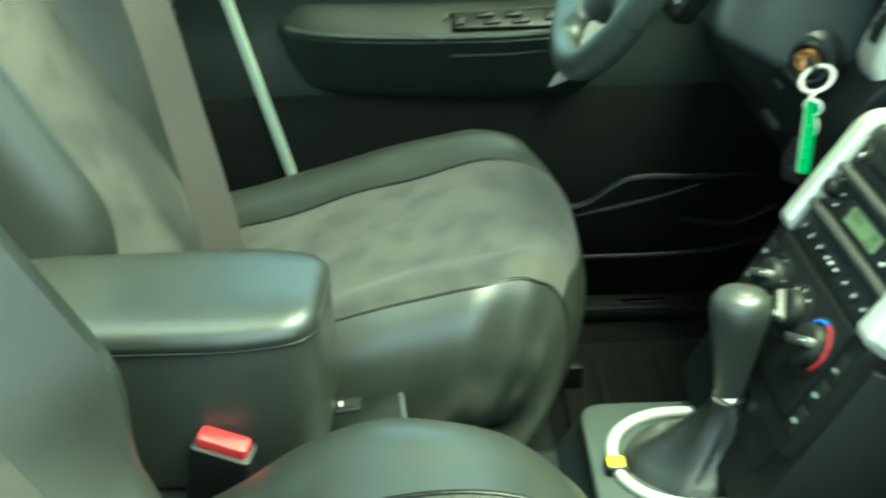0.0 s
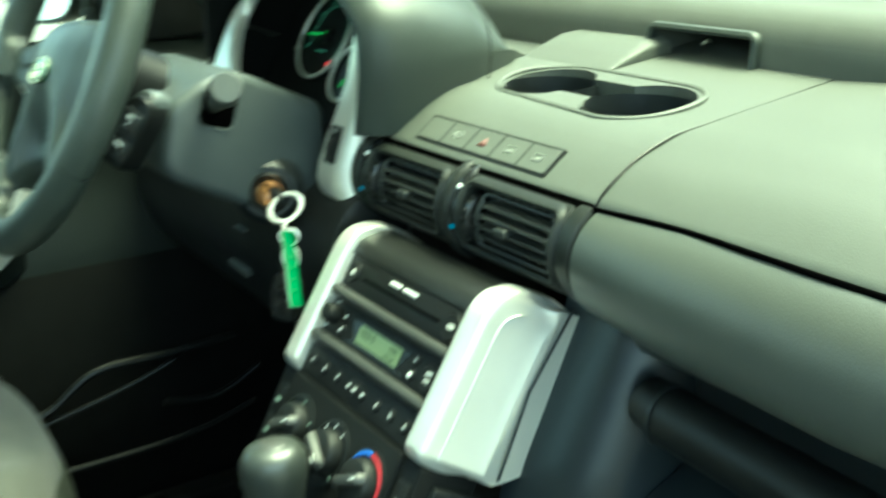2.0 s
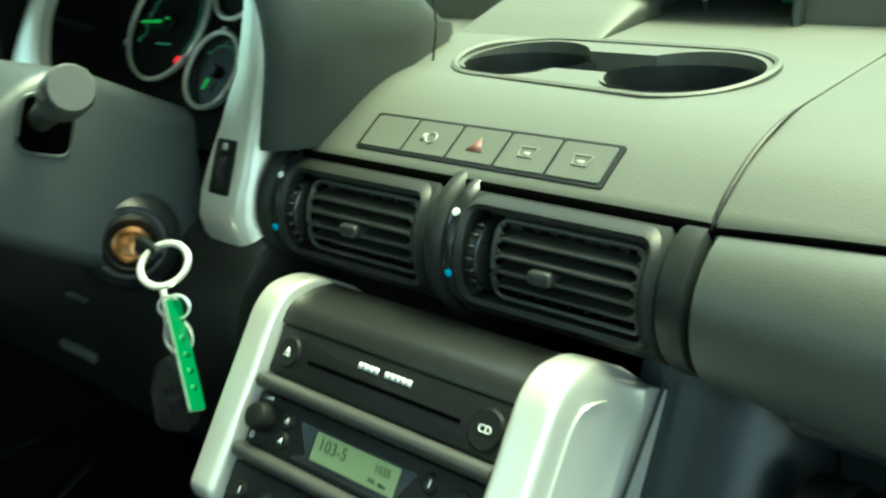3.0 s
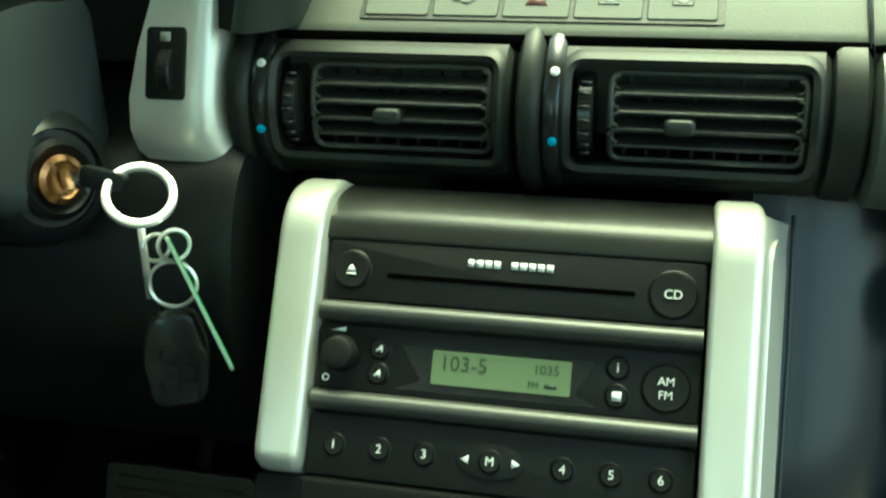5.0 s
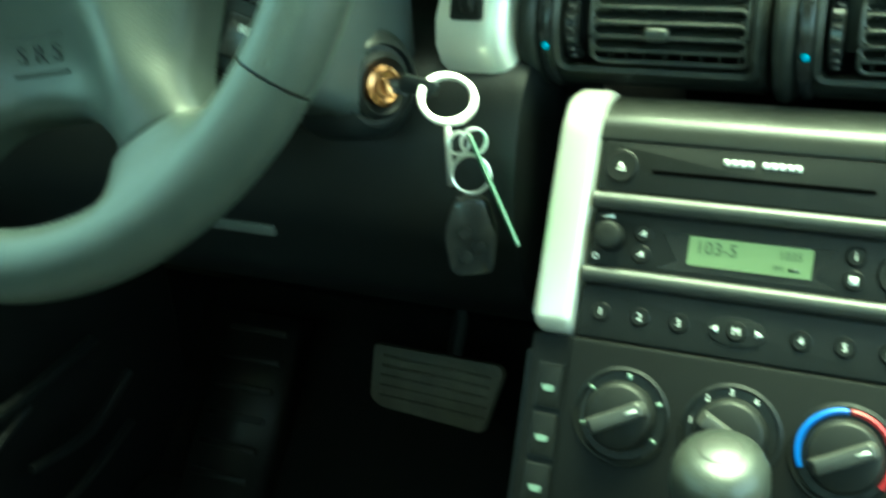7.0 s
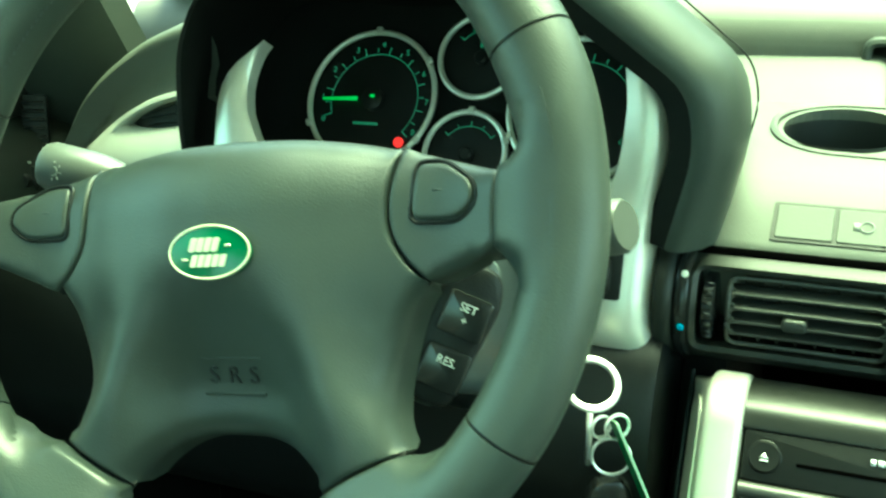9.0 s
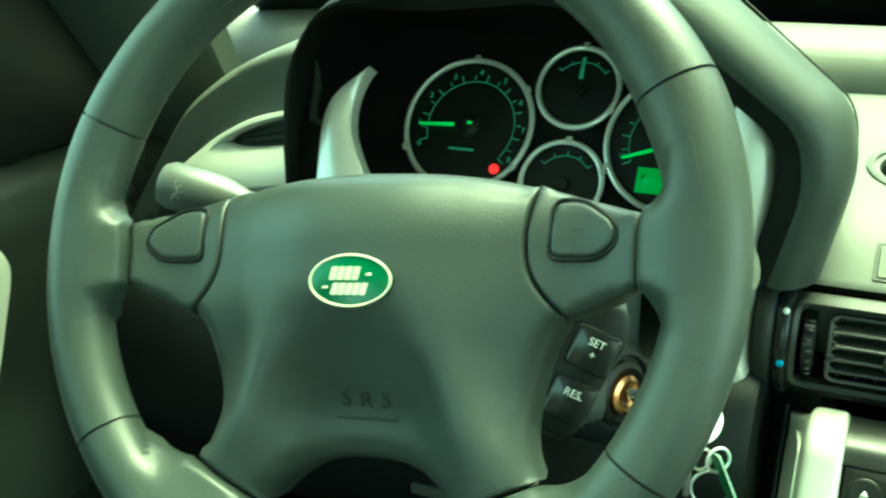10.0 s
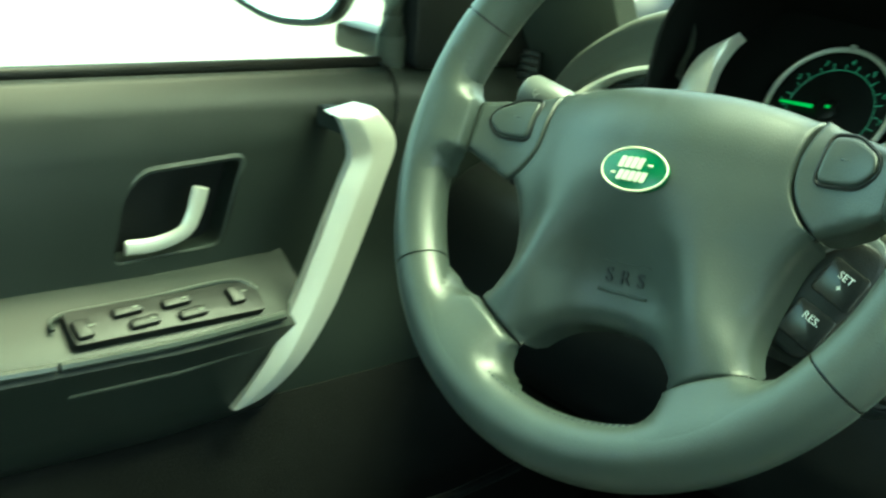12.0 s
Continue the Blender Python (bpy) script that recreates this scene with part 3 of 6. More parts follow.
for i in range(64):
    a = 2 * math.pi * i / 64
    # outline round both wells
    if math.cos(a) > 0:
        x, y = cup_r[0] + 0.0555 * math.cos(a), cup_r[1] + 0.0555 * math.sin(a)
    else:
        x, y = cup_l[0] + 0.0505 * math.cos(a), cup_l[1] + 0.0505 * math.sin(a)
    lip.append((x, y, top_z(y) + 0.0005))
part("cup_holder_rim", tube(lip, 0.0028, 6, closed=True), DASH, dash)

# raised ledge below the windscreen, with an open storage box
lg = along_x(rounded([(0.335, 0.80), (0.340, 0.862), (0.362, 0.884), (0.42, 0.890), (0.50, 0.882), (0.62, 0.852), (0.62, 0.78)], [0, 0.015, 0.02, 0.03, 0.03, 0.01, 0], 5), -0.80, 0.80)
ledge = part("rear_ledge", lg, DASH, dash, "pale raised ledge below the windscreen")
cut(ledge, [box(0.130, 0.16, 0.038, c=(0.013, 0.37, 0.8385), bevel=0.004)])
part("box_rim", tube([(x, 0.334 + 0.12 * (z - 0.825), z) for x, z in rect(0.134, 0.041, 0.009, 8, 0.013, 0.8385)], 0.0042, 8, closed=True, up=(0, 1, 0), squash=(1.6, 1)), HOOD_M, dash, "dark rim of the storage box")
part("box_back", box(0.128, 0.004, 0.038, c=(0.013, 0.444, 0.8385)), BLACK, dash)
part("box_bracket", tube([(-0.006, 0.36, 0.828), (-0.006, 0.36, 0.842), (0.002, 0.36, 0.846)], 0.0025, 6), CHROME, dash, "small metal bracket inside the box")
part("box_card", box(0.022, 0.003, 0.016, c=(0.048, 0.40, 0.838)), mat("green_card", (0.05, 0.25, 0.07), 0.6), dash, "green card in the storage box")
part("tray_block", loft([[(x, y, top_z(y) + h * h0) for x, h in rounded([(-0.17, -0.01), (-0.035, -0.01), (-0.035, 0.011), (-0.045, 0.015), (-0.17, 0.013)], 0.004, 3)] for y, h0 in ((0.262, 0.02), (0.285, 0.55), (0.315, 0.95), (0.345, 1.0))]), DASH, dash, "raised block behind the cup holder")
part("top_groove", tube(smooth_path([(0.1646, 0.0715, 0.7640), (0.1646, 0.080, 0.7745), (0.1646, 0.094, 0.7850), (0.1646, 0.116, 0.7972), (0.1646, 0.150, 0.8082), (0.1646, 0.190, 0.8128)], 6), [0.0014] * 22 + [0.0012, 0.0010, 0.0008] + [0.0005] * 6, 6), BLACK, dash, "dark seam across the top")

# switch row
BF = frame_of((0, 0.0905, 0.7822), (0, 0.80, 0.60), (0, -0.60, 0.80))
part("switch_slot", prism(rect(0.1915, 0.0302, 0.002), -0.006, 0.0000, m=BF), BLACK, dash)
for i in range(5):
    bo = part("dash_switch", prism(rect(0.0354, 0.0260, 0.0020), -0.002, 0.0008, m=at(BF, -0.0755 + 0.0375 * i, 0), bevel=0.0006, seg=1), DASH, dash, smooth=False)
    m0 = at(BF, -0.0755 + 0.0375 * i, 0, 0.0009)
    if i == 2:
        part("hazard_sign", prism([(-0.006, -0.005), (0.006, -0.005), (0, 0.006)], -0.0003, 0.0003, m=m0), mat("faded_red_print", (0.12, 0.040, 0.034), 0.5, vary=0), bo, "faded red triangle")
    elif i in (1,):
        part("lamp_sign", ring(0.004, 0.0008, 16, 5, m=m0), FAINT, bo)
        part("lamp_bars", box(0.004, 0.006, 0.0005, m=at(m0, -0.006)), FAINT, bo)
    elif i > 2:
        part("wiper_sign", tube([Vector(m0 @ Vector(p)) for p in ((-0.006, 0.004, 0), (0.006, 0.004, 0), (0.005, -0.003, 0), (-0.005, -0.003, 0))], 0.0007, 5, closed=True), FAINT, bo)
        part("wiper_bar", box(0.005, 0.003, 0.0005, m=at(m0, 0, -0.001)), FAINT, bo)

# passenger's upper pad and roll
pad = bmesh.new()
prs = []
for x, dz, dy in [(0.1652, 0, 0), (0.24, 0.002, -0.004), (0.32, 0.006, -0.010), (0.45, 0.008, -0.012), (0.6, 0.006, -0.002), (0.72, 0.0, 0.02), (0.78, -0.02, 0.05)]:
    prs.append([(x, y + (dy if y < 0.3 else 0), z + dz - (0.0038 * min(1.0, max(0.0, (y - 0.10) / 0.08)) if x < 0.2 else 0)) for y, z in rounded([(0.071, 0.757), (0.074, 0.769), (0.106, 0.7935), (0.16, 0.813), (0.24, 0.823), (0.34, 0.834), (0.5, 0.852), (0.60, 0.852), (0.60, 0.70), (0.12, 0.70)], [0.004, 0.012, 0.03, 0.02, 0.02, 0.02, 0.02, 0.01, 0.01, 0.01], 4)])
loft(prs, bm=pad)
part("passenger_pad", pad, DASH, dash, "pale grey-green padded passenger top")
part("pad_gap", tube([(-0.155, 0.0755, 0.7615), (0.166, 0.0755, 0.7615)], 0.0062, 10), SLOTK, dash, "dark gap under the padded top")
roll = bmesh.new()
rrs = []
for x, r, dy, dz in [(0.167, 0.038, 0.0, 0), (0.170, 0.0445, 0, 0), (0.26, 0.0510, -0.004, 0.0), (0.4, 0.0537, -0.008, 0.0005), (0.6, 0.0515, 0.0, 0.0005), (0.74, 0.044, 0.02, 0), (0.78, 0.03, 0.04, 0)]:
    rrs.append([(x, 0.090 + dy + r * math.cos(a) * 1.05, 0.7235 + dz + r * math.sin(a)) for a in (2 * math.pi * i / 28 for i in range(28))])
loft(rrs, bm=roll)
part("passenger_roll", roll, DASH_L, dash, "rounded grey-green roll along the passenger side")
part("roll_seam", tube(smooth_path([(0.1668, 0.0712, 0.7640), (0.20, 0.0695, 0.7672), (0.26, 0.0668, 0.7716), (0.33, 0.0620, 0.7732), (0.40, 0.0595, 0.7738), (0.50, 0.0630, 0.7735), (0.60, 0.0690, 0.7720), (0.68, 0.0810, 0.7680), (0.74, 0.0910, 0.7642)], 5), 0.0021, 8), SLOTK, dash, "dark joint over the passenger roll")
low = bmesh.new()
prof = rounded([(0.13, 0.70), (0.075, 0.69), (0.070, 0.668), (0.135, 0.645), (0.150, 0.56), (0.085, 0.535), (0.060, 0.50), (0.075, 0.38), (0.14, 0.30), (0.5, 0.30), (0.5, 0.70)], [0.01, 0.012, 0.01, 0.02, 0.03, 0.02, 0.03, 0.04, 0.04, 0, 0], 4)
along_x(prof, 0.205, 0.78, 0.01, bm=low)
part("glove_panel", low, GLOVE, dash, "dark lower passenger panel with a recess")
part("grab_bar", tube([(0.215, 0.085, 0.625), (0.24, 0.083, 0.622), (0.5, 0.075, 0.618), (0.74, 0.10, 0.612)], [0.020, 0.023, 0.023, 0.022], 16), BLACK, dash, "black rounded grab bar in the recess")
part("bar_collar", tube([(0.236, 0.083, 0.622), (0.240, 0.083, 0.622)], 0.0245, 16), DASH_DK, dash)
# sides of the centre stack
ck = rounded([(0.13, 0.70), (0.090, 0.69), (0.084, 0.668), (0.024, 0.546), (0.012, 0.50), (0.008, 0.44), (0.0, 0.33), (0.35, 0.30), (0.35, 0.70)], [0.005, 0.01, 0.02, 0.02, 0.02, 0.02, 0.01, 0, 0], 4)
chk = bmesh.new()
loft([[(x, y + dy * (0.5 + (0.70 - z) * 1.4), z) for y, z in ck] for x, dy in ((0.118, 0.0), (0.131, 0.0), (0.137, 0.004), (0.150, 0.008), (0.172, 0.020), (0.192, 0.040), (0.206, 0.075))], bm=chk)
part("stack_cover", chk, GLOVE, dash, "dark blue-grey side of the centre stack")
chk2 = bmesh.new()
loft([[(x, y + dy, z) for y, z in ck] for x, dy in ((-0.118, 0.0), (-0.131, 0.003), (-0.150, 0.02))], bm=chk2)
part("stack_cover", chk2, BLACK, dash)
# driver's lower panels
knee = along_x(rounded([(0.08, 0.72), (0.03, 0.70), (0.01, 0.66), (0.0, 0.60), (0.02, 0.54), (0.06, 0.50), (0.3, 0.5), (0.3, 0.75)], [0.02, 0.02, 0.02, 0.02, 0.02, 0.02, 0, 0], 4), -0.74, -0.152, 0.01)
part("knee_panel", knee, BLACK, dash, "black knee panel below the wheel")
part("knee_slot", box(0.055, 0.006, 0.008, c=(-0.372, 0.004, 0.582), bevel=0.001), STALK, dash, "small latch lip")
part("knee_slot", box(0.03, 0.006, 0.003, c=(-0.36, 0.004, 0.632), bevel=0.001), STALK, dash)
# Black sheet added behind the knee panel to deepen the footwell's shade.
part("footwell_shade_sheet", box(0.6, 0.04, 0.22, c=(-0.45, 0.33, 0.45)), BLACK, dash)
# outer end: a swooping ridge round the lens-shaped vent
lend = bmesh.new()
loft([[(x, y, z) for y, z in rounded([(fy + 0.05, 0.70), (fy + 0.02, 0.755), (fy + 0.025, tz - 0.10), (fy + 0.06, tz - 0.07), (0.40, tz - 0.06), (0.40, 0.70)], [0.02, 0.03, 0.03, 0.025, 0, 0], 4)] for x, fy, tz in ((-0.79, 0.150, 0.80), (-0.745, 0.136, 0.822), (-0.69, 0.125, 0.848), (-0.62, 0.112, 0.868), (-0.548, 0.098, 0.886))], bm=lend)
part("dash_end", lend, DASH_DK, dash, "dark outer end of the dashboard")
VF = frame_of((-0.567, 0.098, 0.821), (0.0, 0.20, 0.98), (-0.17, -0.97, 0.16)) @ pose(0, 0, 0, 0, 0, 10)
crest = smooth_path([(0.050, 0.071, 0), (0.030, 0.0708, 0), (-0.0023, 0.0683, 0), (-0.0365, 0.0623, 0), (-0.0771, 0.0488, 0), (-0.1133, 0.0304, 0), (-0.1456, 0.0003, 0), (-0.175, -0.0289, 0), (-0.2061, -0.0619, 0), (-0.225, -0.085, 0)], 5)
foot = smooth_path([(0.045, 0.026, 0), (0.0229, 0.0261, 0), (0.0038, 0.0258, 0), (-0.0297, 0.0221, 0), (-0.0656, 0.0135, 0), (-0.1002, 0.0007, 0), (-0.1295, -0.0163, 0), (-0.152, -0.0329, 0), (-0.1822, -0.0656, 0), (-0.205, -0.09, 0)], 5)
swoop = []
for q, (c_, f_) in enumerate(zip(crest, foot)):
    d_ = (crest[min(q + 1, len(crest) - 1)] - crest[max(q - 1, 0)]).normalized()
    o_ = Vector((d_.y, -d_.x, 0))
    in_ = f_ - c_
    swoop.append([tuple(VF @ (p + Vector((0, 0, z)))) for p, z in ((c_ + o_ * 0.030, -0.17), (c_ + o_ * 0.020, -0.06), (c_ + o_ * 0.010, -0.026), (c_ + o_ * 0.0045, -0.010), (c_, -0.004), (c_ + in_ * 0.10, -0.002), (c_ + in_ * 0.20, -0.003), (c_ + in_ * 0.45, -0.009), (c_ + in_ * 0.75, -0.011), (c_ + in_, -0.006), (c_ + in_ * 1.3, -0.004), (c_ + in_ * 1.5, -0.05))])
part("end_ridge", loft(swoop, closed=False), DASH, dash, "grey-green moulding sweeping round the side vent")


def two_edges(top, low, n=14):
    """A closed outline from an upper and a lower line, both from end to end."""
    def spread(pts):
        sm = smooth_path([(x, y, 0) for x, y in pts], 8)
        return [sm[round(k * (len(sm) - 1) / n)] for k in range(n + 1)]
    return spread(top) + spread(low)[1:-1] + [Vector((low[-1][0], low[-1][1], 0))]


rim_o = two_edges([(0.026, 0.0225), (-0.0166, 0.0208), (-0.0517, 0.0132), (-0.0855, 0.0015), (-0.1122, -0.0125), (-0.1232, -0.0229)], [(-0.1232, -0.0229), (-0.1115, -0.0328), (-0.0744, -0.0390), (-0.02, -0.042), (0.026, -0.042)])
rim_i = two_edges([(0.026, 0.0168), (-0.0179, 0.0129), (-0.0458, 0.0069), (-0.0592, 0.0017)], [(-0.0592, 0.0017), (-0.0475, -0.0027), (-0.0209, -0.0058), (0.026, -0.007)])
part("vent_surround", loft([[tuple(VF @ (o.lerp(i_, w) + Vector((0, 0, z + 0.45 * max(0.0, -0.004 - o.lerp(i_, w).y))))) for o, i_ in zip(rim_o, rim_i)] for w, z in ((0, -0.02), (0, -0.004), (0.10, 0.002), (0.35, 0.006), (0.75, 0.007), (0.92, 0.005), (1.0, 0.001), (1.02, -0.012))], cap=False), SILVER_D, dash, "pale lens-shaped surround of the side vent")
part("vent_dark", prism([(p.x, p.y) for p in rim_i], -0.016, -0.006, m=VF), BLACK, dash)
for i in range(2):
    part("vent_slat", box(0.060, 0.0012, 0.003, m=at(VF, -0.014, -0.001 + 0.006 * i, -0.004)), DASH_DK, dash)
# dark end with the demister grille and the mirror knob
EF = frame_of((-0.772, 0.150, 0.788), (0, 0.1, 1), (0.45, -0.87, 0.1))
eg = part("end_grille", prism(rect(0.024, 0.062, 0.004), -0.006, 0.0, m=EF, bevel=0.001), BLACK, dash, "black demister grille at the dashboard's end")
for i in range(7):
    part("grille_slat", box(0.020, 0.0022, 0.004, m=at(EF, 0, -0.024 + 0.008 * i, 0.001, 25)), DASH_DK, eg)
KF = frame_of((-0.766, 0.120, 0.746), (0, 0.15, 1), (0.40, -0.90, 0.15))
mk = part("mirror_knob", lathe([(0.0150, -0.02), (0.0150, 0.0), (0.0125, 0.0015), (0.0085, 0.002), (0.0085, 0.009), (0.007, 0.011)], 24, m=KF), BLACK, dash, "round black mirror knob")
part("knob_mark", box(0.014, 0.0022, 0.0008, m=at(KF, 0, 0.0165, 0.0005)), GREY_P, mk)
part("dash_top_left", along_x(rounded([(0.20, 0.70), (0.20, 0.775), (0.26, 0.80), (0.36, 0.83), (0.62, 0.84), (0.62, 0.70)], [0.01, 0.03, 0.03, 0.02, 0, 0], 4), -0.78, -0.171, 0.006), DASH, dash, "pale top in front of the instruments")

# ---- instrument binnacle ----
binn = thing("instrument_cluster", (-0.33, 0.2, 0.75), "hooded instrument cluster with four lit round gauges", "instrument cluster")
CX = -0.318


HOODP = [(-0.527, 0.770), (-0.527, 0.840), (-0.520, 0.893), (-0.492, 0.938), (-0.430, 0.975), (-0.320, 0.992), (-0.225, 0.968), (-0.119, 0.884), (-0.112, 0.840), (-0.128, 0.770)]


def hood_ring(off, y, kx=1.0, top=0.0):
    """The hood's outline, drawn in by off, at depth y."""
    out = []
    zc = 0.80
    for x, z in HOODP:
        dx = x - CX
        r = math.hypot(dx, z - zc)
        k = 1 - (off * 0.12 if dx < -0.15 else off) / max(r, 0.05)
        flare = 0.020 * max(0, min(1, (y - 0.05) / 0.07)) if dx < -0.15 else 0
        zz = max(zc + (z - zc) * k * 1.0 - (top if z > 0.85 else 0), 0.770) if z > 0.78 else z
        out.append((CX + dx * k * (kx if dx > -0.15 else 1) - flare, zz))
    pts = [out[0]]
    for q in range(1, len(out) - 1):
        a_, p_, b_ = Vector(out[q - 1]), Vector(out[q]), Vector(out[q + 1])
        t_ = min(0.022, (a_ - p_).length * 0.45, (b_ - p_).length * 0.45)
        s_, e_ = p_ + (a_ - p_).normalized() * t_, p_ + (b_ - p_).normalized() * t_
        for k_ in range(5):
            w_ = k_ / 4
            pts.append(tuple(s_ * (1 - w_) ** 2 + p_ * 2 * w_ * (1 - w_) + e_ * w_ * w_))
    pts.append(out[-1])
    return [(x, y, z) for x, z in pts]


front = [hood_ring(0.030, 0.0490), hood_ring(0.0260, 0.0455), hood_ring(0.020, 0.0450), hood_ring(0.013, 0.0490), hood_ring(0.006, 0.0570), hood_ring(0.002, 0.0660)]
shell = [hood_ring(0.0, 0.075), hood_ring(0.0, 0.10), hood_ring(0.006, 0.17, 0.97, 0.012), hood_ring(0.028, 0.24, 0.91, 0.045), hood_ring(0.075, 0.30, 0.82, 0.090)]
mid = len(front[0]) // 2
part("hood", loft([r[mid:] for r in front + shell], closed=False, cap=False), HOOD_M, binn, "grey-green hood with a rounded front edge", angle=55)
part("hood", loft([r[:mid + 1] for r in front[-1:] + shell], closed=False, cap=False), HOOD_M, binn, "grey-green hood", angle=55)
# Left front edge is the same hood; its shade is put in as black.
part("hood_edge_shaded", loft([r[:mid + 1] for r in front], closed=False, cap=False), BLACK, binn, "left front edge of the hood, coloured black for its shade", angle=55)
seam_ring = hood_ring(-0.0004, 0.185, 0.965, 0.0150)
part("hood_seam", tube(seam_ring[len(seam_ring) // 2:], 0.0008, 6), BLACK, binn)
part("hood_lining", loft([hood_ring(0.058, 0.215, 1.0, 0.034), hood_ring(0.052, 0.17, 1.0, 0.014), hood_ring(0.048, 0.12), hood_ring(0.047, 0.062), hood_ring(0.0295, 0.0490)], closed=False), FLOCK, binn, "black lining and front edge of the hood")
part("face_plate", prism(rounded([(-0.132, -0.105), (0.242, -0.105), (0.242, 0.030), (0.160, 0.112), (-0.050, 0.112), (-0.132, 0.050)], 0.02), -0.012, -0.004, m=GF), FLOCK, binn, "black instrument face")


def gauge(name, x, y, r, a_needle, label, nlen=0.8, scale_arc=(215, -35), lit=None):
    f = at(GF, x, y, 0)
    dial = part(name, lathe([(r, -0.003), (r, 0.0)], 40, m=f), BLACK, binn, label)
    part("bezel_ring", ring(r, 0.0024, 48, 8, m=at(f, 0, 0, 0.006)), SILVER, dial, "thin silver ring")
    for aa_ in ((92, 35, -35, 205) if r > 0.04 else (88, 20, -30)):
        part("bezel_clip", box(0.005, 0.0055, 0.004, m=at(f, (r + 0.0015) * math.cos(radians(aa_)), (r + 0.0015) * math.sin(radians(aa_)), 0.0075, 0, 0, aa_), bevel=0.001), SILVER_D, dial)
    n = 17 if r > 0.04 else 5
    for i in range(n):
        a = radians(lerp(scale_arc[0], scale_arc[1], i / (n - 1)))
        big = i % 2 == 0
        rr0 = r * 0.76
        part("tick", box(r * (0.12 if big else 0.07), 0.0009, 0.0004, m=at(f, rr0 * math.cos(a), rr0 * math.sin(a), 0.0008, 0, 0, math.degrees(a))), GLOWD, dial)
    part("scale_arc", ring(r * 0.70, 0.0004, 40, 4, m=at(f, 0, 0, 0.0006), arc=(radians(scale_arc[1]), radians(scale_arc[0]))), GLOWD, dial)
    a = radians(a_needle)
    part("pointer", prism([(r * 0.24, -0.0016), (r * nlen, -0.0010), (r * nlen, 0.0010), (r * 0.24, 0.0016)], 0.004, 0.0052, m=at(f, 0, 0, 0, 0, 0, a_needle)), lit or GLOWG, dial, "green lit pointer")
    part("hub", lathe([(r * 0.17, 0.0), (r * 0.17, 0.005), (r * 0.13, 0.0062)], 20, m=f), BLACK, dial)
    return dial


tach = gauge("tachometer", 0, 0, 0.055, 183, "large round gauge with green figures", scale_arc=(200, -40))
speed = gauge("speedometer", 0.173, 0.0, 0.055, 200, "large round gauge with green figures", scale_arc=(205, -35))
gauge("fuel_gauge", 0.0875, 0.038, 0.033, 90, "small round gauge", 0.78, (140, 40), GLOWD)
gauge("temperature_gauge", 0.0875, -0.040, 0.033, 250, "small round gauge", 0.55, (140, 40))
part("warning_lamp", lathe([(0.0042, 0.0), (0.0042, 0.0012), (0.0025, 0.002)], 16, m=at(GF, 0.0285, -0.034, 0.001)), GLOWR, tach, "red lit warning lamp")
part("lit_mark", box(0.004, 0.0025, 0.0004, m=at(GF, 0.002, 0.001, 0.0085)), GLOWG, tach)
part("lit_caption", box(0.022, 0.0022, 0.0004, m=at(GF, -0.004, -0.020, 0.0008)), GLOWD, tach)
part("display_window", box(0.024, 0.020, 0.0008, m=at(GF, 0.157, -0.030, 0.001)), mat("green_display", (0.03, 0.20, 0.06), 0.4, vary=0.05, emit=(0.05, 0.5, 0.10), estr=0.028), speed, "green lit display")
for i, an in enumerate((203, 180, 149, 118, 89, 60, 30, 0, -33)):
    text("gauge_figure", str(i), 0.0068, at(GF, 0.0465 * math.cos(radians(an)), 0.0465 * math.sin(radians(an)), 0.0009), GLOWD, tach)
text("gauge_figure", "10", 0.006, at(GF, 0.173 + 0.044 * math.cos(radians(197)), 0.044 * math.sin(radians(197)), 0.0009), GLOWD, speed)
text("display_figure", "P", 0.006, at(GF, 0.150, -0.028, 0.0016), BLACK, speed)
# silver fins on both sides of the gauges
fin = bmesh.new()
fr = []
for z, x0, x1, y in ((0.671, -0.168, -0.154, 0.064), (0.675, -0.178, -0.154, 0.057), (0.681, -0.189, -0.1545, 0.0505), (0.689, -0.200, -0.156, 0.0435), (0.698, -0.2085, -0.160, 0.0385), (0.707, -0.2145, -0.163, 0.0350), (0.719, -0.217, -0.166, 0.0335), (0.735, -0.2175, -0.166, 0.0375), (0.76, -0.2135, -0.166, 0.0465), (0.78, -0.2075, -0.1655, 0.053),
                     (0.80, -0.2005, -0.164, 0.0575), (0.8156, -0.193, -0.162, 0.061), (0.835, -0.190, -0.161, 0.064), (0.857, -0.189, -0.162, 0.069), (0.868, -0.190, -0.167, 0.072), (0.880, -0.1915, -0.178, 0.075), (0.890, -0.190, -0.187, 0.078)):
    w_ = x1 - x0
    fr.append([(x0, y + 0.03, z), (x0, y + 0.003, z), (x0 + 0.03 * w_, y, z), (x0 + 0.35 * w_, y - 0.0008, z), (x0 + 0.70 * w_, y - 0.0004, z), (x0 + 0.84 * w_, y + 0.002, z), (x0 + 0.93 * w_, y + 0.0062, z), (x1, y + 0.014, z), (x1, y + 0.034, z)])
loft(fr, bm=fin)
part("side_trim", fin, SILVER, binn, "silver-painted trim strip beside the vents")
DF = frame_of((-0.1945, 0.0436, 0.7535), (0, 0.34, 0.94), (-0.03, -0.94, 0.34))
dm = part("dimmer_switch", prism(rect(0.0235, 0.039, 0.003), -0.006, 0.0012, m=DF, bevel=0.001), BLACK, binn, "black dimmer switch in the silver trim")
part("thumb_wheel", lathe([(0.0125, -0.004), (0.0135, -0.003), (0.0135, 0.003), (0.0125, 0.004)], 24, m=at(DF, 0.001, -0.004, -0.006, 0, 90, 0)), RUBBER, dm)
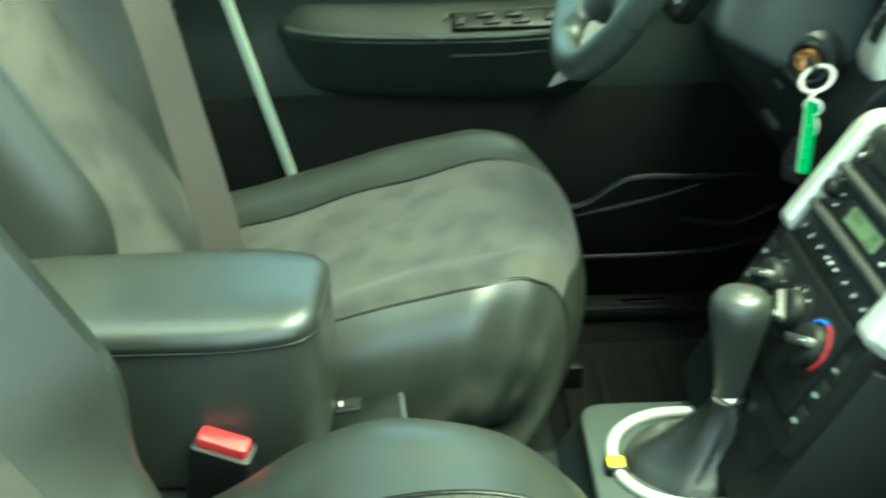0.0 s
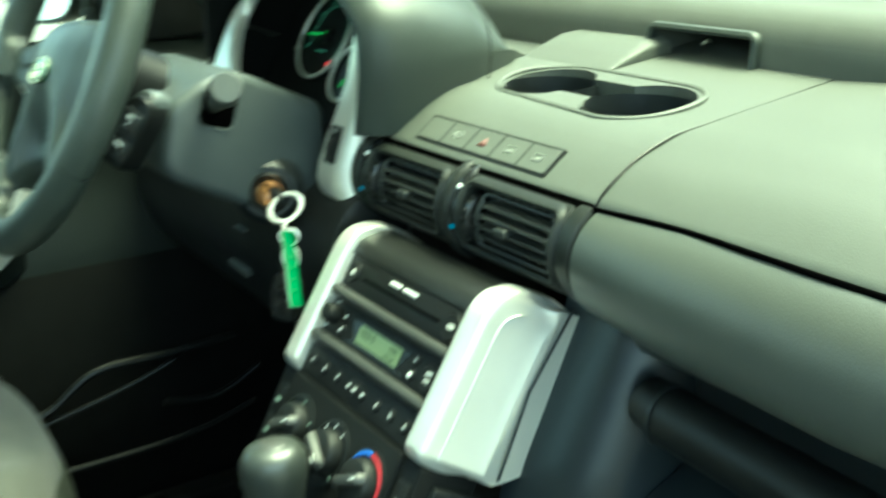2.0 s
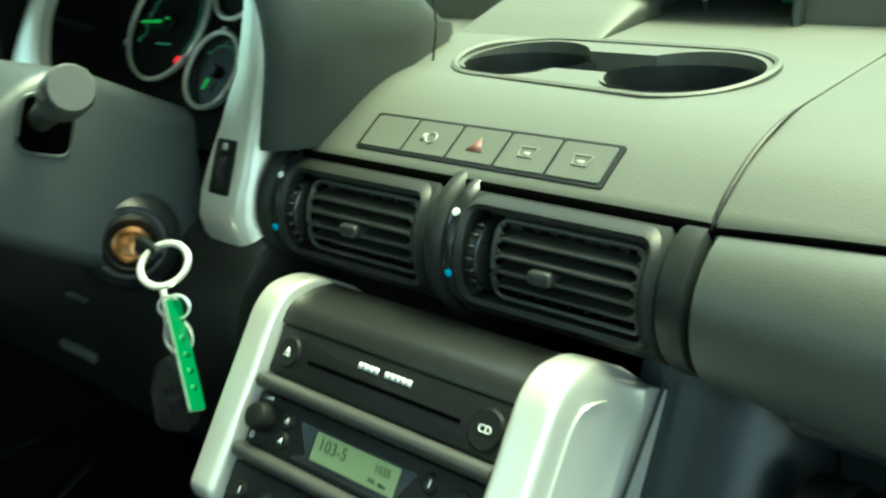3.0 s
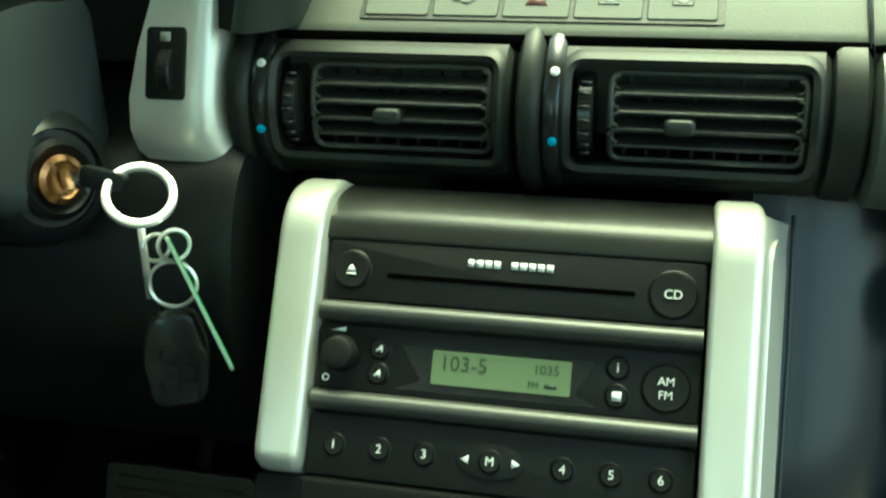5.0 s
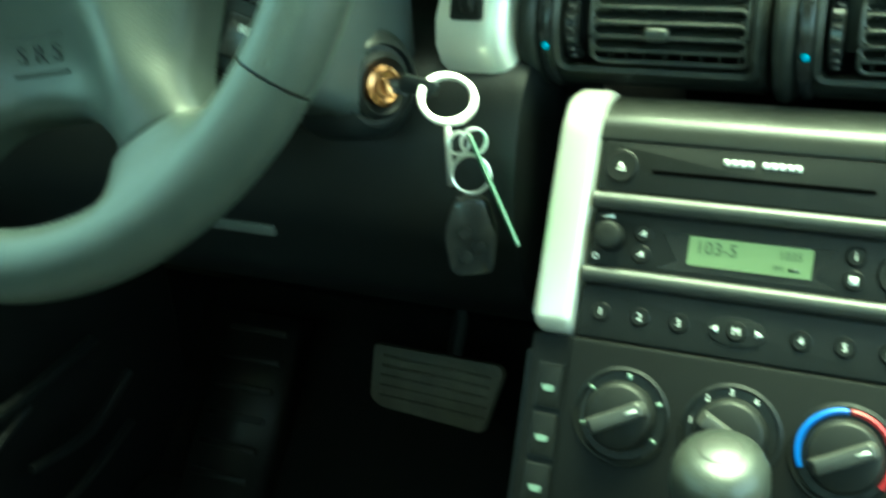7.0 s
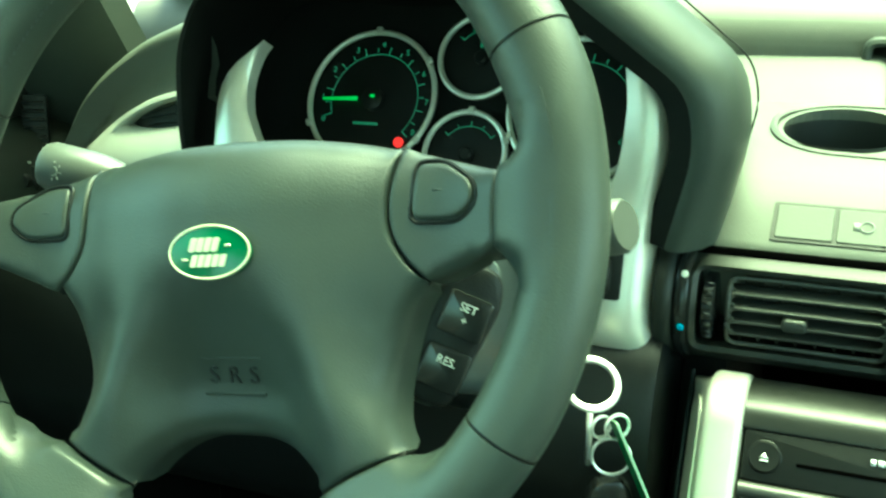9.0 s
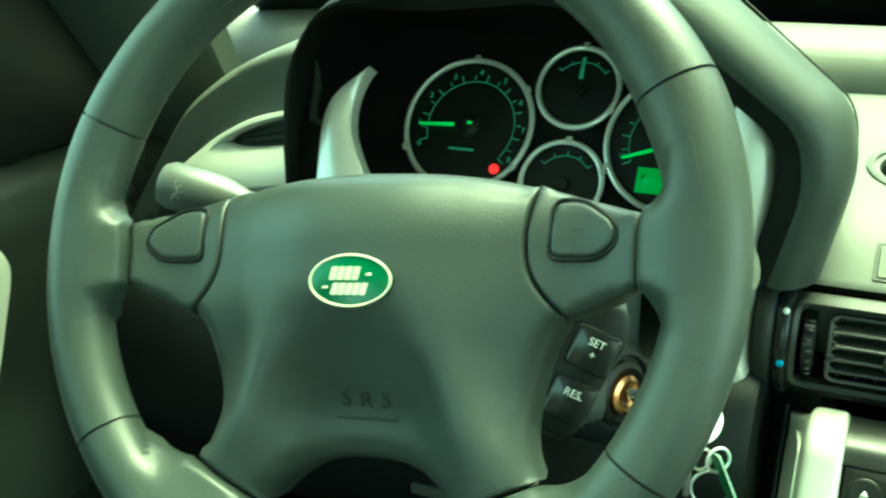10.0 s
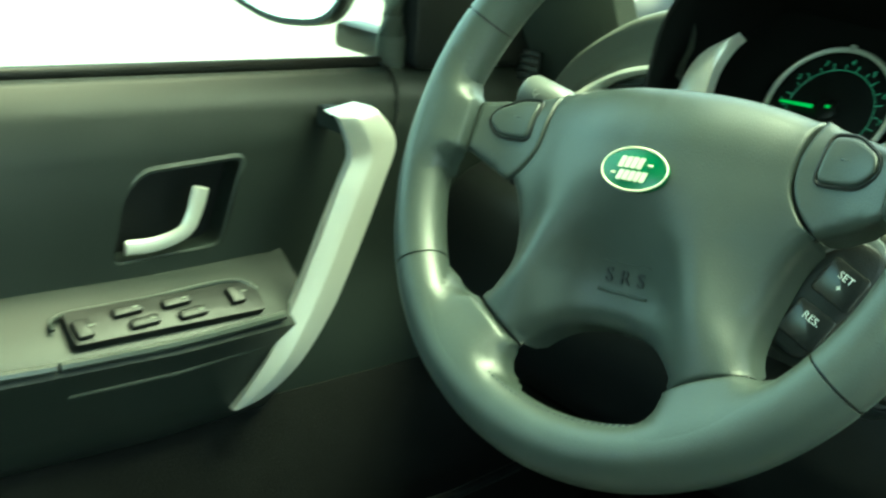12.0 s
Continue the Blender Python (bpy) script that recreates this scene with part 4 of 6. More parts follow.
part("lamp_sign", box(0.006, 0.005, 0.0004, m=at(DF, 0, 0.014, 0.0016)), GREY_P, dm)
FF = frame_of((-0.47, 0.085, 0.88), (0, 0.5, 0.866), (0, -0.866, 0.5))
fin2 = []
for v, u0, u1 in ((0.0098, -0.0012, -0.0008), (0.0045, -0.0068, -0.0040), (-0.0012, -0.0140, -0.0062), (-0.0080, -0.0222, -0.0078), (-0.016, -0.0282, -0.0089), (-0.025, -0.0314, -0.0090), (-0.034, -0.0324, -0.0076), (-0.044, -0.0321, -0.0048), (-0.0588, -0.0302, 0.0036), (-0.0725, -0.0280, 0.0131), (-0.090, -0.0252, 0.0300), (-0.105, -0.0230, 0.0460)):
    w_ = u1 - u0
    fin2.append([tuple(FF @ Vector((u0 + w_ * a, v, z))) for a, z in ((0, -0.014), (0, -0.002), (0.10, 0.0), (0.45, 0.0004), (0.80, -0.0012), (0.95, -0.0040), (1, -0.014))])
part("side_trim", loft(fin2), SILVER, binn, "silver-painted trim strip beside the gauges")

# ---- centre air vents ----
VY, VZ, VR = 0.090, 0.7255, 0.0435


def roll_arc(x, rr, n=40):
    return [(x, VY - rr * math.cos(2 * math.pi * i / n), VZ + rr * math.sin(2 * math.pi * i / n)) for i in range(n)]


def on_roll(F, x, y, rr):
    """Point of the vent's face on a cylinder of radius rr."""
    p = F @ Vector((x, y, 0))
    s = max(-1, min(1, (p.z - VZ) / rr))
    return (p.x, VY - rr * math.sqrt(max(0, 1 - s * s)), p.z)


def spaced(poly, step=0.004):
    """A closed outline with points no further apart than step."""
    out = []
    for a_, b_ in zip(poly, poly[1:] + poly[:1]):
        a_, b_ = Vector((*a_, 0)), Vector((*b_, 0))
        n = math.ceil((b_ - a_).length / step)
        out += [a_.lerp(b_, k / n) for k in range(n)]
    return out


def air_vent(x0, x1, c0, tab):
    """Collar from c0, housing from x0 to x1."""
    v = thing("air_vent", ((x0 + x1) / 2, 0.07, 0.68), "dark slatted air vent in a round dashboard roll", "air vent", "centre air vents")
    body = part("housing", loft([roll_arc(x0 - 0.003, VR - 0.004), roll_arc(x0 + 0.000, VR - 0.001), roll_arc(x1 - 0.003, VR - 0.001), roll_arc(x1, VR - 0.004)]), VENT, v, "dark rolled housing")
    xa, xb = x0 + 0.009, x1 - 0.007
    w, xc = xb - xa, (xa + xb) / 2
    F = frame_of((xc, VY - VR + 0.001, VZ + 0.0045), (0, 0.12, 0.99), (0, -0.99, 0.12))
    hh = 0.0545
    cut(body, [prism(rect(w, hh, 0.007, 5), -0.055, 0.04, m=F)])
    edge = spaced(rect(w + 0.001, hh + 0.001, 0.008, 8))
    fr = []
    for q, p in enumerate(edge):
        n = (edge[(q + 1) % len(edge)] - edge[q - 1]).normalized().cross(Vector((0, 0, 1)))
        o_, i_ = p + n * 0.0046, p - n * 0.0020
        fr.append([on_roll(F, o_.x, o_.y, VR - 0.0015), on_roll(F, (p + n * 0.0030).x, (p + n * 0.0030).y, VR + 0.0014), on_roll(F, (p + n * 0.0012).x, (p + n * 0.0012).y, VR + 0.0020), on_roll(F, i_.x, i_.y, VR - 0.0005), on_roll(F, i_.x, i_.y, VR - 0.008)])
    part("frame", loft(fr, closed=False, loop=True), VENT, v, "rounded dark frame round the slats")
    part("duct", loft([[tuple(F @ Vector((x, y, z))) for x, y in rect(w * s, hh * s, 0.006)] for z, s in ((-0.010, 0.985), (-0.05, 0.97))], cap=False), BLACK, v)
    part("duct_back", prism(rect(w, hh), -0.055, -0.050, m=F), BLACK, v)
    sw = w - 0.027
    sx = 0.0090
    R2 = VR - 0.0045
    hs = 0.0435
    for i in range(4):
        y_ = -hs / 2 + hs * (i + 1) / 5
        p_ = on_roll(F, sx, y_, R2)
        part("slat", prism(rect(0.0125, 0.0022, 0.0010, 3), -sw / 2, sw / 2, m=Matrix.Translation((xc + sx, p_[1] + 0.0060, p_[2])) @ pose(0, 0, 0, 12, 0, 0) @ Matrix(((0, 0, 1, 0), (1, 0, 0, 0), (0, 1, 0, 0), (0, 0, 0, 1)))), SLAT, v)
        for e_ in (-1, 1):
            part("slat_end", ring(0.0031, 0.0010, 8, 6, m=Matrix.Translation(on_roll(F, sx + e_ * (sw / 2 - 0.0030), y_ + hs / 10, R2)) @ F.to_3x3().to_4x4(), arc=(-math.pi / 2, math.pi / 2) if e_ > 0 else (math.pi / 2, 1.5 * math.pi)), SLAT, v)
    cas = spaced(rect(sw + 0.002, hs, 0.006, 8, sx, 0))
    part("slat_frame", tube([on_roll(F, p.x, p.y, R2) for p in cas], 0.0016, 8, closed=True), SLAT, v)
    for i in range(8):
        part("rear_slat", box(0.0022, 0.043, 0.012, m=at(F, sx - sw / 2 + sw * (i + 0.5) / 8, 0, -0.026), bevel=0.0006, seg=1), VENT, v)
    tw = part("thumb_wheel", lathe([(0.0205, -0.004), (0.022, -0.003), (0.022, 0.003), (0.0205, 0.004)], 28, m=at(F, -w / 2 + 0.0085, 0, -0.0215, 0, 90, 0)), GLOSSK, v, "ridged black thumb wheel")
    for i in range(7):
        part("wheel_ridge", box(0.006, 0.0016, 0.0016, m=at(F, -w / 2 + 0.0085, 0.0222 * math.sin(radians(-54 + 18 * i)), -0.020 + 0.0222 * math.cos(radians(-54 + 18 * i)))), GLOSSK, tw)
    part("slider_tab", prism(rect(0.0155, 0.0085, 0.0035), -0.008, 0.0035, m=at(F, tab - xc, -0.0025, -0.003), bevel=0.0022, seg=3), SLAT, v, "grey slider tab")
    xm = x0 - 0.004
    col = part("collar", loft([roll_arc(c0, VR - 0.007), roll_arc(c0 + 0.001, VR - 0.001), roll_arc(c0 + 0.003, VR + 0.0025), roll_arc((c0 + xm) / 2, VR + 0.0038), roll_arc(xm - 0.004, VR + 0.0028), roll_arc(xm - 0.001, VR + 0.0003), roll_arc(xm, VR - 0.002)]), VENT, v, "dark bulging ring beside the vent")
    part("dot_ring", loft([roll_arc(x0 - 0.004, VR - 0.002), roll_arc(x0 - 0.003, VR + 0.0010), roll_arc(x0, VR + 0.0022), roll_arc(x0 + 0.004, VR + 0.0016), roll_arc(x0 + 0.0065, VR - 0.0005), roll_arc(x0 + 0.007, VR - 0.004)], cap=False), GLOSSK, v, "narrow glossy ring")
    for nm, ang, mt in (("blue_dot", -8.5, CYAN), ("white_dot", 37, WHITE)):
        ca, sa = math.cos(radians(ang)), math.sin(radians(ang))
        part(nm, lathe([(0.0024, -0.001), (0.0024, 0.0004), (0.0016, 0.001)], 12, m=frame_of((x0 + 0.002, VY - (VR + 0.0022) * ca, VZ + (VR + 0.0022) * sa), (0, 0.1, 1), (0, -ca, sa))), mt, col)
    return v


VENT = mat("vent_grey_plastic", (0.015, 0.017, 0.015), 0.42, spec=0.25, bump=0.08, scale=800, vary=0.08)
SLAT = mat("vent_slat_plastic", (0.019, 0.0215, 0.019), 0.42, vary=0.08)
air_vent(-0.146, -0.009, -0.165, -0.074)
air_vent(0.012, 0.147, -0.0065, 0.077)
part("vent_end_ring", loft([roll_arc(x, rr) for x, rr in ((0.147, 0.038), (0.149, 0.043), (0.152, 0.044), (0.163, 0.044), (0.166, 0.040))]), VENT, dash)

GOLDW = mat("pale_gold_print", (0.72, 0.74, 0.50), 0.35, metal=0.3, vary=0)
# ---- radio and its silver cheeks ----
radio = thing("car_radio", (0, 0, 0.58), "black car radio with round keys and a lit green display", "car radio")


def face(name, poly, z0, z1, material, parent, bevel=0.0008, label="", m=RF):
    return part(name, prism(poly, z0, z1, m=m, bevel=bevel), material, parent, label)


brow = []
for x in (-0.0965, 0.0965):
    brow.append([tuple(RF @ Vector((x, v, n))) for v, n in rounded([(0.0155, -0.03), (0.0155, 0.001), (0.028, 0.000), (0.042, -0.013), (0.050, -0.03)], [0, 0.002, 0.012, 0.015, 0], 5)])
part("brow", loft(brow), BROW, radio, "dark grey curved brow")
face("face_plate", rect(0.190, 0.124, 0.002, cx=0, cy=-0.0435), -0.03, -0.0055, BLACK, radio)
face("upper_plate", rect(0.189, 0.0305, 0.002, cx=0, cy=0.0), -0.02, 0.0, RADIO, radio)
face("middle_plate", rect(0.189, 0.033, 0.002, cx=0, cy=-0.0445), -0.02, -0.001, RADIO, radio)
face("lower_plate", rect(0.189, 0.031, 0.002, cx=0, cy=-0.0885), -0.02, 0.0, RADIO, radio)
for v in (-0.0215, -0.0665):
    b = loft([[tuple(RF @ Vector((x, v + 0.0052 * math.sin(a), 0.001 + 0.006 * math.cos(a)))) for a in (2 * math.pi * i / 16 for i in range(16))] for x in (-0.0945, 0.0945)])
    part("trim_bar", b, RADIO_G, radio, "rounded dark grey bar")


def key(x, y, r, s="", size=0.006, z=0.0, h=0.0015, mat_=None, name="round_key"):
    k = part(name, lathe([(r, -0.002), (r, h * 0.5), (r - 0.0006, h), (r * 0.5, h - 0.0002), (0.0001, h - 0.0004)], 24, m=at(RF, x, y, z)), mat_ or RADIO, radio)
    part("key_groove", ring(r + 0.0004, 0.0005, 28, 5, m=at(RF, x, y, z)), BLACK, k)
    if s:
        text("key_figure", s, size, at(RF, x, y, z + h + 0.0001), WHITE, k)
    return k


ej = key(-0.0815, 0, 0.0095)
part("eject_sign", prism([(-0.0026, -0.0008), (0.0026, -0.0008), (0, 0.0026)], 0.0012, 0.0018, m=at(RF, -0.0815, 0)), WHITE, ej)
part("eject_bar", box(0.0052, 0.0009, 0.0006, m=at(RF, -0.0815, -0.0022, 0.0015)), WHITE, ej)
key(0.0795, -0.001, 0.0112, "CD", 0.0062)
face("disc_slot", rect(0.1245, 0.0024, 0.0012, cx=-0.0005, cy=-0.0018), -0.001, 0.0005, SLOTK, radio, 0, "black disc slot")
for i, w in enumerate((0.0030, 0.0036, 0.0034, 0.0034, 0, 0.0034, 0.0036, 0.0032, 0.0034, 0.0034)):
    if w:
        part("badge_bar", box(w, 0.0036, 0.0006, m=at(RF, -0.0200 + 0.0044 * i, 0.0075, 0.0003)), WHITE, radio, "plain pale badge bar")
part("volume_knob", lathe([(0.0092, -0.002), (0.0090, 0.006), (0.0078, 0.010), (0.0058, 0.011), (0.001, 0.0105)], 28, m=at(RF, -0.082, -0.043, 0)), RADIO, radio, "round dark volume knob")
part("volume_wedge", prism([(-0.004, 0), (0.004, -0.0002), (0.004, 0.0022)], 0, 0.0005, m=at(RF, -0.0855, -0.0315, -0.001)), WHITE, radio)
part("power_sign", ring(0.0016, 0.0004, 14, 5, m=at(RF, -0.0895, -0.0555, -0.0006)), WHITE, radio)
for y in (-0.039, -0.0515):
    k = key(-0.0625, y, 0.0050, z=-0.001)
    part("key_sign", box(0.004, 0.0012, 0.0004, m=at(RF, -0.0625, y, 0.0008, 0, 0, 40)), WHITE, k)
    part("key_sign", box(0.0012, 0.0035, 0.0004, m=at(RF, -0.0615, y, 0.0008, 0, 0, 10)), WHITE, k)
k = key(0.0560, -0.038, 0.0052, z=-0.001)
text("key_figure", "i", 0.007, at(RF, 0.056, -0.038, 0.0007), WHITE, k)
k = key(0.0562, -0.0515, 0.0052, z=-0.001)
part("key_sign", box(0.0045, 0.0045, 0.0004, m=at(RF, 0.0562, -0.0515, 0.0008)), WHITE, k)
k = key(0.0790, -0.0455, 0.0112, z=-0.001)
text("key_figure", "AM", 0.0056, at(RF, 0.079, -0.0425, 0.0007), WHITE, k)
text("key_figure", "FM", 0.0056, at(RF, 0.079, -0.0490, 0.0007), WHITE, k)
# display in its recess
face("display_surround", rounded([(-0.052, -0.036), (0.046, -0.036), (0.036, -0.053), (0.048, -0.058), (-0.054, -0.058), (-0.040, -0.053)], 0.002, 3), -0.006, -0.0007, GLOSSK, radio, 0)
disp = face("display", rect(0.069, 0.0168, 0.001, cx=-0.0005, cy=-0.0455), -0.004, 0.0001, LCD, radio, 0, "green lit liquid crystal display")
text("display_figure", "103-5", 0.0105, at(RF, -0.0190, -0.0435, 0.0004), LCD_INK, disp, 0.0001)
text("display_figure", "1035", 0.0065, at(RF, 0.022, -0.0425, 0.0004), LCD_INK, disp, 0.0001)
text("display_figure", "FM", 0.0045, at(RF, 0.016, -0.0500, 0.0004), LCD_INK, disp, 0.0001)
part("display_bar", box(0.006, 0.002, 0.0002, m=at(RF, 0.0245, -0.0500, 0.0003)), LCD_INK, disp)
for i, (s, x) in enumerate((("1", -0.081), ("2", -0.0575), ("3", -0.0345), ("4", 0.0335), ("5", 0.0565), ("6", 0.0795))):
    key(x, -0.0885, 0.0052, s, 0.0062)
mk = face("rocker_key", oval(0.0165, 0.0085, 32, cx=-0.0015, cy=-0.0885, p=2.3), -0.001, 0.0012, RADIO, radio, 0.0006, "oval rocker key")
key(-0.0015, -0.0885, 0.0052, "M", 0.006, z=0.0012)
for s in (-1, 1):
    part("rocker_arrow", prism([(s * 0.0028, 0), (-s * 0.0012, 0.0022), (-s * 0.0012, -0.0022)], 0, 0.0005, m=at(RF, -0.0015 + s * 0.0118, -0.0885, 0.0013)), WHITE, mk)


def cheek(s):
    """Silver side piece of the stack: front face on the radio's slope, top bending back, deep side."""
    c = thing("silver_trim", (s * 0.113, 0.02, 0.57), "silver-painted side trim beside the radio", "trim", "silver side trims")
    def ringp(x, k):
        e = min(k, 0.006)
        prof = [(-0.104 + e, 0.004 - k), (-0.098 + e * 0.5, 0.010 - k), (0.022, 0.010 - k), (0.037, 0.004 - k), (0.051 - e, -0.016 - k * 0.5), (0.0535 - e, -0.050), (0.050, -0.072), (-0.080, -0.094), (-0.098 + e, -0.076), (-0.108 + e, -0.020 - k * 0.7)]
        return [tuple(RF @ Vector((s * x, v, n))) for v, n in rounded(prof, [0.004, 0.008, 0.014, 0.014, 0.012, 0.004, 0.003, 0.003, 0.004, 0.006], 5)]
    part("shell", loft([ringp(x, k) for x, k in ((0.0965, 0.0040), (0.0975, 0.0012), (0.0992, 0.0002), (0.1015, 0.0), (0.1150, 0.0), (0.1175, 0.0006), (0.1195, 0.0022), (0.1208, 0.0050), (0.1216, 0.0085), (0.1262, 0.027), (0.1310, 0.044), (0.1345, 0.054), (0.1350, 0.055))]), SILVER, c, angle=50)
    part("ridge", tube(smooth_path([tuple(RF @ Vector((s * (x + 0.0003), v, n))) for x, v, n in ((0.1236, -0.096, -0.0068), (0.1236, -0.04, -0.0068), (0.1236, 0.006, -0.0068), (0.1238, 0.018, -0.0078), (0.1246, 0.025, -0.0110), (0.1262, 0.030, -0.0170), (0.128, 0.033, -0.024))], 6), [0.0011] * 30 + [0.0009] * 4 + [0.0005] * 3, 8), SILVER, c, "thin raised ridge along the side")
    part("cover_edge", tube([tuple(RF @ Vector((s * x, v, n))) for x, v, n in ((0.1385, 0.052, -0.056), (0.1385, -0.02, -0.050), (0.1385, -0.095, -0.060))], 0.0013, 8), GLOVE, c, "dark moulded edge behind the silver")
    return c


cheek(-1)
cheek(1)

# ---- heater panel ----
heat = thing("heater_panel", (0, -0.1, 0.45), "dark heater panel with three round dials", "heater panel")
HF = at(RF, 0, -0.158, 0.0, 3)
face("panel", rounded([(-0.1205, 0.052), (-0.1205, -0.075), (0.1205, -0.075), (0.1205, 0.052)], 0.004), -0.06, -0.002, HEATP, heat, 0.002, m=HF)
face("panel_step", rounded([(-0.0955, 0.0525), (-0.0955, -0.048), (0.0955, -0.048), (0.0955, 0.0525)], 0.003), -0.01, 0.002, HEATP, heat, 0.0018, m=HF)


def dial(x, y, turn, name, label):
    f = at(HF, x, y, 0.002)
    d = part(name, lathe([(0.0285, 0.0), (0.0285, 0.0012), (0.0265, 0.0022), (0.0255, 0.001)], 40, m=f), BLACK, heat, label)
    part("rim", ring(0.0285, 0.0012, 44, 6, m=at(f, 0, 0, 0.001), arc=(radians(180), radians(330))), RADIO, d)
    part("knob", lathe([(0.0205, 0.001), (0.0200, 0.008), (0.0188, 0.0118), (0.0170, 0.0130), (0.0001, 0.0130)], 36, m=f), RADIO, d, "round dark knob")
    g = at(f, 0, 0, 0.0130, 0, 0, turn)
    part("grip", prism(rounded([(-0.0185, -0.0048), (0.0175, -0.0048), (0.0190, 0), (0.0175, 0.0048), (-0.0185, 0.0048)], 0.002), -0.001, 0.007, m=g, bevel=0.0022, taper=0.85), RADIO_G, d, "raised grip")
    part("pointer_line", box(0.007, 0.0012, 0.0006, m=at(g, 0.0105, 0, 0.0071)), WHITE, d)
    return d, f


def marks(d, f, angles, texts=None):
    for i, a in enumerate(angles):
        p = at(f, 0.0232 * math.cos(radians(a)), 0.0232 * math.sin(radians(a)), 0.0018)
        if texts and texts[i]:
            text("dial_figure", texts[i], 0.0052, p, WHITE, d)
        else:
            part("dial_sign", box(0.0035, 0.0022, 0.0004, m=at(p, 0, 0, 0, 0, 0, a)), SIGN, d)


d1, f1 = dial(-0.0590, 0.0115, 28, "air_dial", "air distribution dial")
marks(d1, f1, (200, 145, 85, 25, -30))
d2, f2 = dial(0.0035, 0.0125, -28, "fan_dial", "fan speed dial")
marks(d2, f2, (170, 130, 95, 60, -45), ("1", "2", "3", "4", ""))
d3, f3 = dial(0.0635, 0.0125, 28, "temperature_dial", "temperature dial with blue and red arc")
part("cold_arc", ring(0.0240, 0.0019, 24, 6, m=at(f3, 0, 0, 0.0015), arc=(radians(92), radians(205))), BLUE, d3, "blue arc")
part("hot_arc", ring(0.0240, 0.0019, 24, 6, m=at(f3, 0, 0, 0.0015), arc=(radians(-35), radians(88))), REDP, d3, "red arc")


def side_switch(x, y, sign=""):
    k = part("side_switch", prism(rect(0.0155, 0.0262, 0.0012), -0.002, 0.0022, m=at(HF, x, y, -0.002), bevel=0.0012), RADIO, heat)
    if sign:
        text("switch_figure", sign, 0.0048, at(HF, x, y - 0.003, 0.0004), GREY_P, k)
    else:
        part("switch_sign", prism(rounded([(-0.003, -0.0016), (0.003, -0.0016), (0.0042, 0.0022), (-0.0042, 0.0022)], 0.0008, 2), 0, 0.0004, m=at(HF, x, y - 0.002, 0.0003)), SIGN, k)
    part("switch_gap", prism(rect(0.0172, 0.0282, 0.001), -0.002, 0.0003, m=at(HF, x, y, -0.002)), BLACK, heat)


for i in range(3):
    side_switch(-0.1060, 0.021 - 0.0305 * i)
    side_switch(0.1075, 0.021 - 0.0305 * i, "A/C" if i == 0 else "")
face("lower_bin", rect(0.185, 0.05, 0.003, cy=-0.09), -0.05, -0.012, BLACK, heat, 0.002, "dark lower recess", m=HF)
face("lower_box", rect(0.256, 0.20, 0.004, cy=-0.06), -0.12, -0.016, BLACK, heat, 0.002, "", m=HF)

# ---- steering wheel ----
wheel = thing("steering_wheel", tuple(WF.translation), "dark leather four-spoke steering wheel with a centre pad", "steering wheel")
RW, RT = 0.1775, 0.0178


def grip_swell(s):
    """Thumb grips of the rim above the side spokes, by the sine of the angle."""
    return 1 + 0.10 * math.exp(-((abs(math.degrees(math.asin(max(-1, min(1, s)))) - 22) / 12) ** 2)) * (1 if s > 0 else 0)


def rim_ring(a0, a1, rt, n):
    rings = []
    for i in range(n + 1):
        a = radians(lerp(a0, a1, i / n))
        c, s = math.cos(a), math.sin(a)
        g = grip_swell(s)
        rings.append([tuple(WF @ Vector(((RW + rt * g * 1.02 * math.cos(t)) * c, (RW + rt * g * 1.02 * math.cos(t)) * s, rt * 1.0 * math.sin(t)))) for t in (2 * math.pi * k / 36 for k in range(36))])
    return loft(rings)


seams = [25, 155, 214, 326]
for i, a0 in enumerate(seams):
    a1 = seams[(i + 1) % 4] + (360 if i == 3 else 0)
    part("rim", rim_ring(a0 + 0.25, a1 - 0.25, RT, int((a1 - a0) / 2)), LEATHER_W, wheel)
sb = bmesh.new()
for q in range(230):
    an = 360 * q / 230
    if not (245 < an < 297 or 25 < an < 150):
        continue
    ca, sa = math.cos(radians(an)), math.sin(radians(an))
    rr_ = RW - RT * 0.93
    box(0.0008, 0.0026, 0.0008, m=WF @ pose(rr_ * ca, rr_ * sa, RT * 0.44, 0, 0, an + 14), bm=sb)
part("rim_stitching", sb, COLP, wheel, "dark stitching inside the rim", smooth=False)["kind"] = "stuff"
part("rim_core", rim_ring(0, 360, RT - 0.0012, 90), BLACK, wheel)


def hermite(x, pts):
    """Smooth curve through a table of (x, value)."""
    if x <= pts[0][0]:
        return pts[0][1]
    if x >= pts[-1][0]:
        return pts[-1][1]
    k = max(i for i in range(len(pts) - 1) if pts[i][0] <= x)

    def slope(i):
        a_, b_ = max(i - 1, 0), min(i + 1, len(pts) - 1)
        return (pts[b_][1] - pts[a_][1]) / (pts[b_][0] - pts[a_][0])

    (x0, v0), (x1, v1) = pts[k], pts[k + 1]
    h = x1 - x0
    t = (x - x0) / h
    return v0 * (1 + 2 * t) * (1 - t) ** 2 + slope(k) * h * t * (1 - t) ** 2 + v1 * t * t * (3 - 2 * t) + slope(k + 1) * h * t * t * (t - 1)


def ease(t):
    t = max(0.0, min(1.0, t))
    return t * t * (3 - 2 * t)


ACROSS = [(0.0, 0.0105), (0.03, 0.0088), (0.06, 0.0020), (0.09, -0.0070), (0.115, -0.0075), (0.14, -0.0010), (0.165, 0.0090)]


